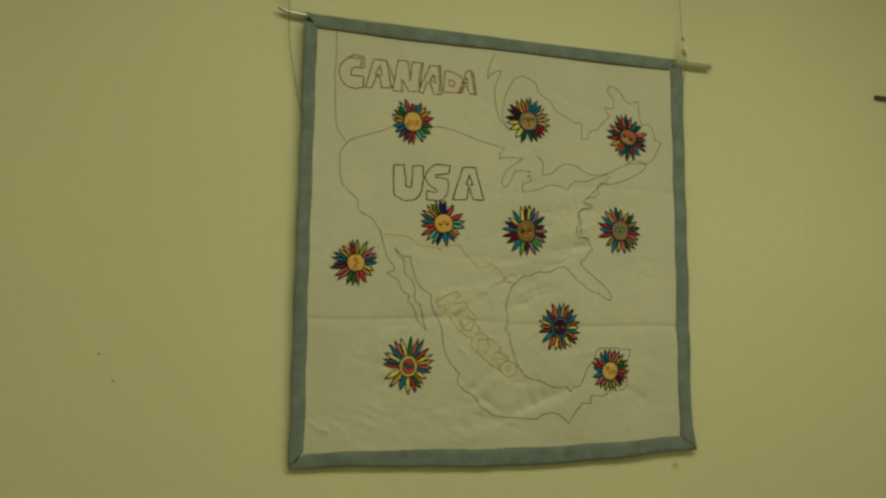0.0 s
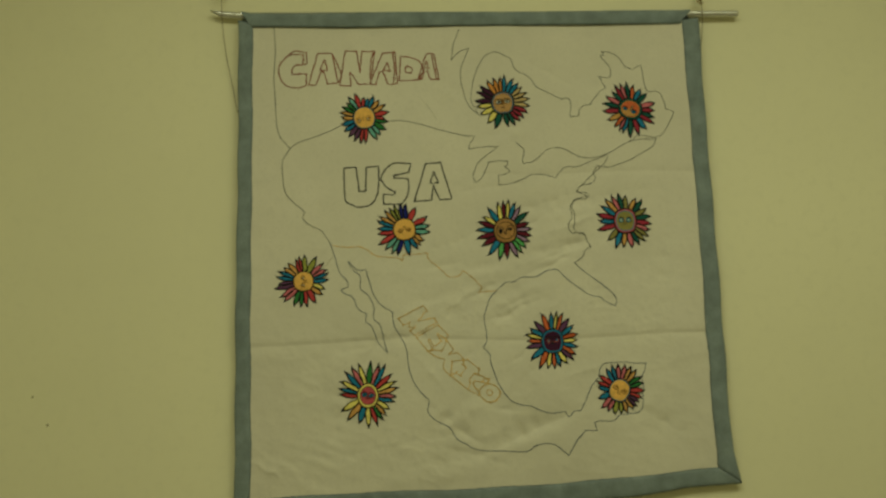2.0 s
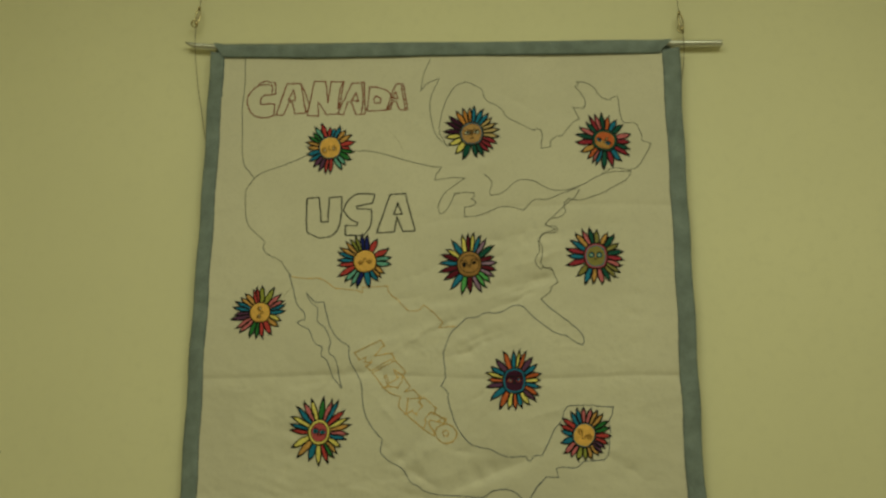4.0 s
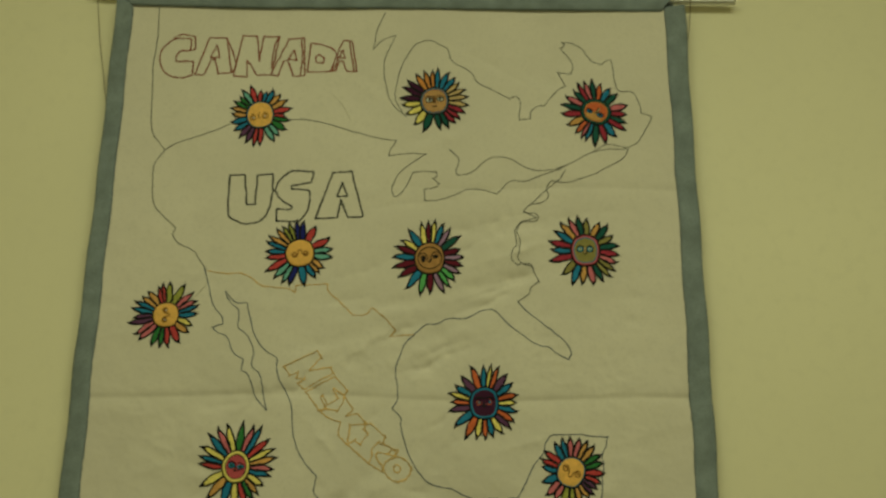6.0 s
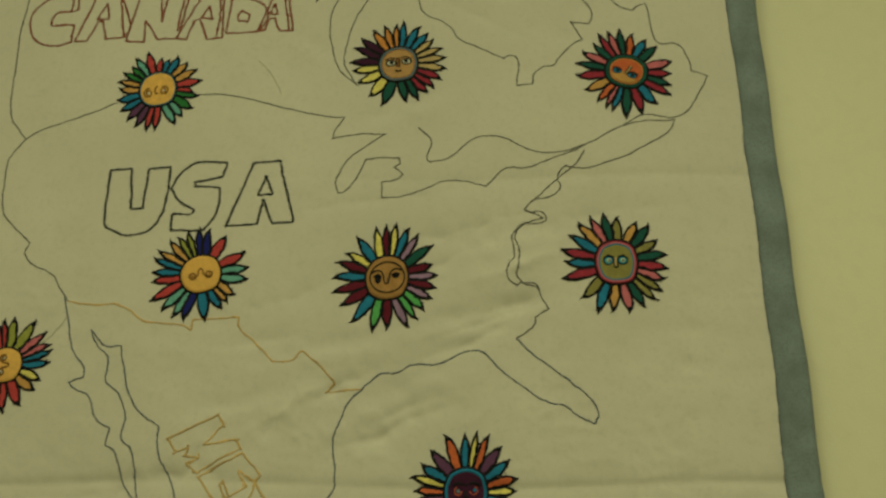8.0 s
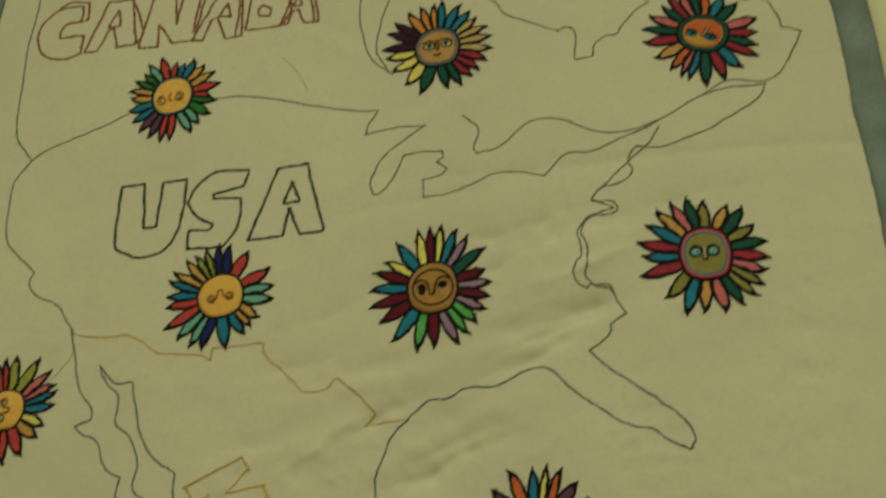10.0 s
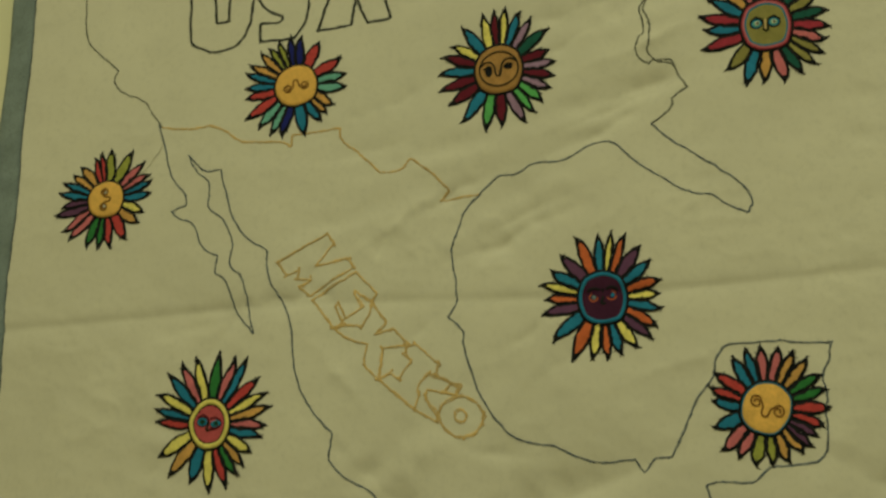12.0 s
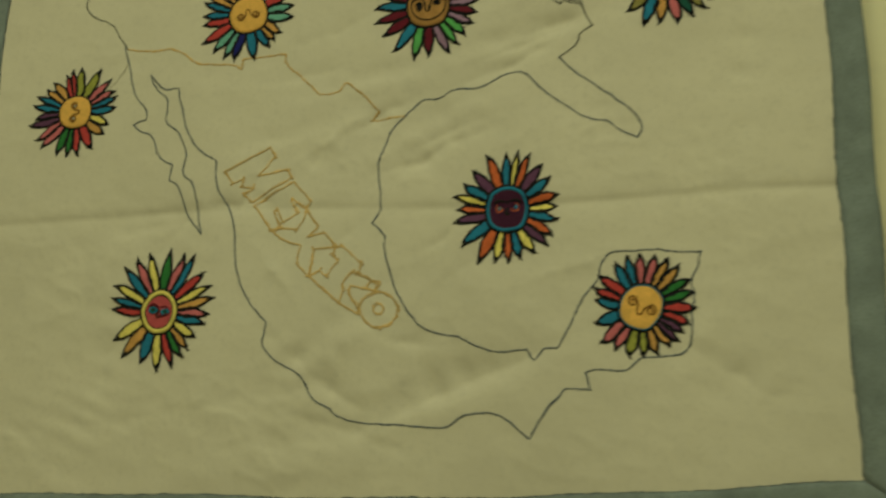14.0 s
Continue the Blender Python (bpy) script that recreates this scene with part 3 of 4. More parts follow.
# yucatan
coast("blue", [(25.4, -46.8), (26.6, -44.5), (28.0, -41.4), (29.8, -38.9), (30.3, -37.0), (31.3, -35.8), (32.4, -35.6), (37.1, -35.5), (40.1, -35.8), (41.5, -35.7), (41.0, -37.6), (40.4, -39.1), (40.6, -40.4), (40.4, -43.1), (40.2, -46.1), (39.4, -47.2), (37.2, -47.7), (34.7, -48.0), (33.1, -49.3), (29.8, -49.3), (28.5, -49.7), (29.2, -51.7), (26.2, -51.5), (25.4, -52.7), (24.6, -53.3), (23.7, -54.8)], width=0.22, label="blue-grey stitched line of the map")
# south coast
coast("blue", [(-10.8, -44.1), (-11.1, -46.8), (-9.7, -48.5), (-7.0, -49.9), (-5.6, -51.1), (-4.0, -53.5), (-2.1, -54.4), (-1.1, -55.2), (1.4, -55.9), (6.6, -56.1), (12.7, -56.1), (14.3, -55.0), (18.1, -54.6), (22.2, -57.2), (24.4, -53.6), (25.4, -52.6)], width=0.22, label="blue-grey stitched line of the map")
# pacific usa
coast("grey", [(-44.8, 18.2), (-46.5, 15.3), (-46.5, 11.1), (-46.1, 7.9), (-45.5, 6.4), (-43.7, 4.5), (-42.3, 3.2), (-40.8, 2.0), (-41.3, 0.8), (-40.5, -0.7), (-36.8, -2.7), (-35.5, -4.6), (-34.2, -6.3)], width=0.21, label="thin grey stitched line of the map")
# baja outer
coast("blue", [(-34.7, -5.7), (-33.5, -9.3), (-32.1, -13.4), (-30.4, -15.2), (-30.2, -16.7), (-32.2, -17.3), (-31.1, -18.3), (-29.3, -18.9), (-27.7, -22.1), (-25.8, -23.1), (-26.0, -25.2), (-24.7, -26.0), (-24.0, -27.4), (-23.2, -29.7), (-20.7, -32.6)], width=0.22, label="blue-grey stitched line of the map")
# baja inner
coast("blue", [(-30.3, -10.3), (-29.1, -12.4), (-27.4, -13.9), (-27.2, -17.1), (-25.4, -18.7), (-24.0, -22.0), (-24.1, -24.4), (-22.8, -25.6), (-22.0, -27.5), (-21.6, -29.8), (-20.7, -32.6)], width=0.22, label="blue-grey stitched line of the map")
# pacific mexico
coast("blue", [(-30.3, -10.3), (-27.8, -12.5), (-25.9, -12.5), (-25.1, -15.3), (-24.0, -18.7), (-22.1, -21.2), (-19.5, -22.8), (-19.2, -25.8), (-18.3, -27.6), (-16.4, -31.1), (-15.6, -36.2), (-14.7, -39.2), (-13.4, -41.4), (-10.8, -44.1)], width=0.22, label="blue-grey stitched line of the map")
# border line
coast("pale_orange", [(-34.1, -6.3), (-30.4, -6.9), (-27.8, -6.7), (-25.2, -7.7), (-23.6, -9.0), (-21.0, -9.3), (-17.6, -9.8), (-17.0, -10.3), (-16.9, -8.8), (-14.7, -8.7), (-10.9, -8.5), (-10.8, -9.6), (-8.3, -11.9), (-5.8, -14.4), (-3.5, -14.1), (-2.2, -12.9), (0.2, -14.8), (2.3, -17.0), (1.2, -18.3), (2.9, -18.0), (5.8, -17.9)], width=0.26, label="pale orange stitched line of the map")


coast("hairline", [(-37.2, -12.6), (-35.6, -11.2), (-34.2, -9.2), (-33.8, -8.3)], width=0.16, label="faint hairline on the cloth")
# a slight crease, its shade put into colour as a thin darker line
coast("hairline", [(-12.2, 30.6), (-11.0, 29.4), (-9.2, 26.8), (-8.2, 24.9)], width=0.10, label="faint hairline on the cloth")


def letter(thread, *lines, width=0.29):
    bm = bmesh.new()
    rnd = random.Random(int(lines[0][0][0] * 10))
    for k, line in enumerate(lines):
        stitches(bm, line, width * {"orange": 0.80, "russet": 1.2, "black": 1.32}[thread], 0.0011, seed=k + 3)
        if thread != "orange":
            continue
        # the letters were gone over twice, with knots where the thread turns
        stitches(bm, [(x + 0.45 * noise.noise(Vector((x * 0.7, z * 0.7, 1.0))), z + 0.45 * noise.noise(Vector((z * 0.7, x * 0.7, 4.0)))) for x, z in line], width * 0.62, 0.0013, seed=k + 8)
        for (x, z), (u, v) in zip(line, line[1:]):
            if math.hypot(u - x, v - z) > 0.9 and rnd.random() < 0.6:
                a = math.atan2(v - z, u - x) + rnd.uniform(-0.7, 0.7)
                e = rnd.uniform(0.25, 0.55)
                stitches(bm, [(x - e * math.cos(a), z - e * math.sin(a)), (x + 0.5 * e * math.cos(a), z + 0.5 * e * math.sin(a))], width * 0.85, 0.0014, 0.15, k)
    return part("letter", bm, THREAD[thread], hanging, {"russet": "russet stitched outline letter", "black": "black stitched outline letter",
                                                        "orange": "orange stitched outline letter"}[thread])


letter("russet", [(-41.8, 42.4), (-44.9, 42.4), (-46.8, 41.0), (-47.8, 39.0), (-47.6, 36.7), (-46.5, 34.9), (-44.8, 33.9), (-42.8, 33.8), (-40.9, 34.4), (-40.9, 37.4), (-44.4, 37.3), (-44.5, 38.5), (-43.7, 39.6), (-41.7, 39.7), (-41.8, 42.4)],
       [(-45.4, 42.4), (-44.0, 43.3), (-41.0, 43.0), (-40.8, 40.2), (-41.7, 39.7)])
letter("russet", [(-40.4, 34.4), (-38.1, 42.8), (-34.5, 42.8), (-32.9, 35.0), (-35.6, 34.7), (-36.5, 37.9), (-37.3, 37.9), (-38.5, 34.5), (-40.4, 34.4)],
       [(-36.4, 41.2), (-37.5, 38.4), (-35.6, 38.2), (-36.4, 41.2)],
       [(-34.5, 42.8), (-32.2, 36.1), (-32.9, 35.0)])
letter("russet", [(-32.5, 34.3), (-31.2, 43.3), (-28.3, 43.3), (-27.5, 37.6), (-27.0, 43.3), (-23.8, 43.2), (-24.8, 34.6), (-27.7, 34.6), (-30.0, 37.8), (-29.7, 34.1), (-32.5, 34.3)],
       [(-23.8, 43.2), (-24.4, 42.1), (-25.0, 36.0)])
letter("russet", [(-25.0, 34.6), (-21.8, 42.8), (-18.7, 43.0), (-18.1, 34.7), (-20.4, 34.5), (-21.8, 38.0), (-22.6, 37.8), (-23.5, 34.6), (-25.0, 34.6)],
       [(-20.6, 40.3), (-21.6, 38.3), (-19.9, 38.0), (-20.6, 40.3)],
       [(-19.2, 42.8), (-18.8, 39.0), (-19.0, 35.0)])
letter("russet", [(-17.6, 35.5), (-17.3, 41.9), (-14.7, 41.6), (-12.4, 40.3), (-11.6, 38.1), (-12.7, 35.8), (-17.6, 35.5)],
       [(-16.2, 38.7), (-15.6, 39.5), (-14.4, 38.7), (-14.5, 37.5), (-15.9, 37.6), (-16.2, 38.7)])
letter("russet", [(-12.9, 35.8), (-10.8, 42.6), (-8.9, 42.6), (-7.6, 35.7), (-9.6, 35.7), (-10.6, 38.1), (-11.3, 37.8), (-11.8, 36.0), (-12.9, 35.8)],
       [(-10.7, 40.6), (-11.4, 38.8), (-10.2, 38.8), (-10.7, 40.6)],
       [(-9.4, 42.3), (-8.2, 35.9)])
letter("black", [(-31.4, 13.1), (-28.4, 13.3), (-27.6, 7.1), (-26.0, 7.2), (-25.9, 13.3), (-22.9, 13.4), (-23.0, 6.9), (-24.6, 3.9), (-27.9, 3.2), (-30.8, 4.3), (-31.1, 5.6), (-31.4, 13.1)])
letter("black", [(-14.9, 14.1), (-19.3, 14.0), (-21.7, 11.9), (-22.3, 10.1), (-21.0, 8.2), (-18.6, 6.9), (-19.1, 6.3), (-21.7, 6.3), (-21.6, 3.8), (-17.1, 3.8), (-15.6, 6.2), (-15.5, 10.3), (-19.1, 10.4), (-19.1, 11.1), (-15.3, 11.9), (-14.9, 14.1)])
letter("black", [(-14.1, 4.4), (-11.2, 14.0), (-7.5, 14.3), (-4.8, 5.0), (-7.8, 4.8), (-9.3, 8.5), (-9.8, 4.8), (-14.1, 4.4)],
       [(-9.2, 12.0), (-10.1, 9.1), (-8.1, 9.2), (-9.2, 12.0)])
letter("orange", [(-14.1, -28.4), (-8.8, -25.4), (-9.5, -24.4), (-13.4, -25.0), (-11.2, -22.5), (-12.1, -21.3), (-18.1, -24.4), (-16.9, -26.0), (-15.4, -25.4), (-15.6, -26.5), (-14.2, -26.5), (-15.4, -27.5), (-14.1, -28.4)])
letter("orange", [(-6.8, -29.5), (-6.0, -28.6), (-8.5, -25.9), (-13.8, -28.9), (-11.0, -32.3), (-9.9, -31.8), (-11.0, -29.9), (-10.6, -29.5), (-9.6, -31.2), (-7.6, -29.9), (-8.8, -28.4), (-8.5, -28.2), (-6.8, -29.6)],
       [(-11.0, -32.3), (-9.8, -32.0), (-7.7, -32.2), (-6.8, -30.8), (-6.8, -29.7)])
letter("orange", [(-6.8, -29.6), (-4.8, -31.8), (-6.2, -33.2), (-4.0, -32.7), (-2.4, -34.5), (-5.3, -34.8), (-5.6, -38.1)],
       [(-10.9, -32.4), (-9.5, -33.5), (-7.1, -34.3), (-7.2, -36.6), (-5.6, -38.3)])
letter("orange", [(-2.5, -34.7), (-2.6, -35.6), (-1.9, -36.4), (-3.3, -38.2), (-4.4, -37.5), (-5.6, -38.3), (-1.6, -41.6)],
       [(-2.4, -34.7), (-1.5, -34.5), (1.3, -36.8), (0.9, -38.0), (0.0, -37.7), (-1.1, -39.2), (-1.0, -40.0), (-1.6, -41.6)])
letter("orange", [(0.9, -38.0), (3.7, -39.4), (3.2, -40.2), (1.8, -39.8), (-0.1, -39.6), (-0.2, -40.3), (1.1, -42.2), (0.9, -42.9), (-1.6, -41.6)],
       [(1.8, -39.8), (2.5, -39.0), (3.3, -39.4), (3.0, -40.2)])
letter("orange", [(6.1, -42.4), (5.8, -43.5), (4.9, -44.3), (3.7, -44.6), (2.5, -44.3), (1.6, -43.5), (1.2, -42.4), (1.5, -41.3), (2.4, -40.5), (3.6, -40.3), (4.8, -40.6), (5.7, -41.4), (6.1, -42.4)],
       [(4.3, -42.4), (4.1, -42.9), (3.7, -43.1), (3.2, -42.9), (3.0, -42.4), (3.2, -42.0), (3.6, -41.8), (4.1, -42.0), (4.3, -42.4)])


# ---- sun motifs ----
def whisker(bm, x, z, ang, length, thick, lift):
    """A loose end of black thread: a tiny spike lying on the cloth."""
    d, n = Vector((math.cos(ang), math.sin(ang))), Vector((-math.sin(ang), math.cos(ang)))
    p = Vector((x, z))
    foot = [bm.verts.new(on_cloth(*(p + n * (thick * q)), lift)) for q in (-0.5, 0.5)]
    foot.append(bm.verts.new(on_cloth(*p, lift + 0.0005)))
    tip = bm.verts.new(on_cloth(*(p + d * length), lift * 0.5))
    for k in range(3):
        bm.faces.new((foot[k], foot[(k + 1) % 3], tip))
    bm.faces.new(foot)


def leaf(bm, cx, cz, ang, r0, r1, width, lift, bend, lean, before, after):
    """A pointed petal from radius r0 to r1 (centimetres): a dyed middle inside an uneven black stitched edge with loose thread ends."""
    rim = 0.265
    d, n = Vector((math.cos(ang), math.sin(ang))), Vector((-math.sin(ang), math.cos(ang)))
    rows = []
    seed = Vector((cx * 3 + ang * 7, cz * 3, r1))
    rnd = random.Random(int(cx * 31 + cz * 17 + ang * 1000))
    steps = 26
    fat = rnd.uniform(0.30, 0.44)
    for i in range(steps + 1):
        t = i / steps
        if t < fat:
            w = 0.84 + 0.16 * math.sin(0.5 * math.pi * t / fat)
        else:
            u = (t - fat) / (1 - fat)
            w = max(0.10, (1 - u ** 2.0) ** 0.86)
        jag = 0.05 * noise.noise(seed + Vector((t * 9, 0, 0)))
        hook = max(0.0, t - 0.82) / 0.18
        c = Vector((cx, cz)) + d * (r0 + (r1 - r0) * t) + n * (bend * t * t + jag + lean * 0.30 * hook * hook)
        ruff = lambda k: 1 + 0.12 * noise.noise(seed + Vector((t * 5, k, 0))) + 0.05 * noise.noise(seed + Vector((t * 24, k + 2, 0)))
        room = r0 + (r1 - r0) * t
        left, right = min(w * width / 2, room * math.tan(before / 2) + 0.03) * ruff(3), min(w * width / 2, room * math.tan(after / 2) + 0.03) * ruff(8)
        edge_l = rim * (0.9 + 0.42 * t) * (1 + 0.45 * noise.noise(seed + Vector((t * 11, 13, 0))))
        edge_r = rim * (0.9 + 0.42 * t) * (1 + 0.45 * noise.noise(seed + Vector((t * 11, 18, 0))))
        cl, cr = max(left * 0.12, left - edge_l), max(right * 0.12, right - edge_r)
        rows.append([bm.verts.new(on_cloth(*(c + n * q), lift + h)) for q, h in
                     ((-left, 0.0), (-cl, 0.0005), (-cl * 0.4, 0.0006), (cr * 0.4, 0.0006), (cr, 0.0005), (right, 0.0))])
        if i > 5 and rnd.random() < 0.30:
            e, off = rnd.choice(((-1, left), (1, right)))
            p = c + n * (e * off * 0.85)
            whisker(bm, p.x, p.y, ang + e * rnd.uniform(0.35, 1.3), rnd.uniform(0.2, 0.42), 0.15, lift)
        if i == steps:
            whisker(bm, c.x - d.x * 0.1, c.y - d.y * 0.1, ang + rnd.uniform(-0.8, 0.8), rnd.uniform(0.2, 0.4), 0.2, lift)
    for i, (r, q) in enumerate(zip(rows, rows[1:])):
        for k in range(5):
            f = bm.faces.new((r[k], r[k + 1], q[k + 1], q[k]))
            f.material_index = 1 if k in (1, 2, 3) and 1 <= i <= 20 else 0
    edge = [r[0] for r in rows] + [r[5] for r in reversed(rows)]
    low = [bm.verts.new(v.co + Vector((0, lift + 0.0004, 0))) for v in edge]
    for k in range(len(edge)):
        j = (k + 1) % len(edge)
        bm.faces.new((edge[k], edge[j], low[j], low[k]))


def oval(bm, cx, cz, rx, rz, lift, dome=0.0006, turn=0.0, wobble=0.0, hole=0.0, seed=0, square=0.0):
    """A soft-edged disc or ring of cloth; hole is the inner edge as a fraction."""
    n = 36
    rings = []
    for s in ((hole, 0.5 + hole / 2, 1.0) if hole else (0.0, 0.5, 0.85, 1.0)):
        if s == 0.0:
            rings.append([bm.verts.new(on_cloth(cx, cz, lift + dome))])
            continue
        ring = []
        for k in range(n):
            a = k * math.tau / n
            q = 1 + wobble * noise.noise(Vector((math.cos(a) * 1.5, math.sin(a) * 1.5, seed)))
            q *= 1 + square * (1 / max(abs(math.cos(a)), abs(math.sin(a))) - 1)
            x, z = rx * s * q * math.cos(a), rz * s * q * math.sin(a)
            x, z = x * math.cos(turn) - z * math.sin(turn), x * math.sin(turn) + z * math.cos(turn)
            h = dome * (1 - ((2 * s - 1 - hole) / (1 - hole)) ** 2) if hole else dome * (1 - s**4)
            ring.append(bm.verts.new(on_cloth(cx + x, cz + z, lift + h)))
        rings.append(ring)
    for r, s in zip(rings, rings[1:]):
        for k in range(n):
            j = (k + 1) % n
            if len(r) == 1:
                bm.faces.new((r[0], s[k], s[j]))
            else:
                bm.faces.new((r[k], s[k], s[j], r[j]))
    for ring in ([rings[-1], rings[0]] if hole else [rings[-1]]):
        low = [bm.verts.new(v.co + Vector((0, lift + 0.0004, 0))) for v in ring]
        for k in range(n):
            j = (k + 1) % n
            bm.faces.new((ring[k], ring[j], low[j], low[k]))


def stroke(bm, points, width, lift):
    """A drawn line of thread on a face; points in centimetres."""
    line = smooth_line(points, 0.12)
    rows = []
    for i, p in enumerate(line):
        d = line[min(i + 1, len(line) - 1)] - line[max(i - 1, 0)]
        if d.length < 1e-6:
            continue
        d.normalize()
        n = Vector((-d.y, d.x))
        rows.append([bm.verts.new(on_cloth(*(p + n * (s * width / 2)), lift + h)) for s, h in ((-1, -0.0006), (0, 0.0006), (1, -0.0006))])
    for r, s in zip(rows, rows[1:]):
        for k in range(2):
            bm.faces.new((r[k], r[k + 1], s[k + 1], s[k]))


def curl(side_sign):
    """A spiral eye, in units of the face's radius."""
    pts = []
    for k in range(15):
        a = -0.6 + k * 0.62
        r = 0.06 + 0.012 * k
        pts.append((side_sign * (0.40 + r * math.cos(a)), 0.02 + r * math.sin(a)))
    return pts


SCROLL = list(reversed(curl(-1)))[::-1] + [(-0.14, -0.04), (-0.10, -0.30), (0.0, -0.38), (0.10, -0.30), (0.14, -0.04)] + list(reversed(curl(1)))


def spiral(cx, cz, r, turns, start, way=1):
    """A coil drawn inwards."""
    n = int(turns * 10)
    return [(cx + r * (1 - 0.72 * k / n) * math.cos(start + way * turns * math.tau * k / n), cz + r * (1 - 0.72 * k / n) * math.sin(start + way * turns * math.tau * k / n)) for k in range(n + 1)]


CONTOUR = [(0.88 * math.cos(k * math.tau / 28 + 2.3), 0.78 * math.sin(k * math.tau / 28 + 2.3) + 0.03) for k in range(28)]

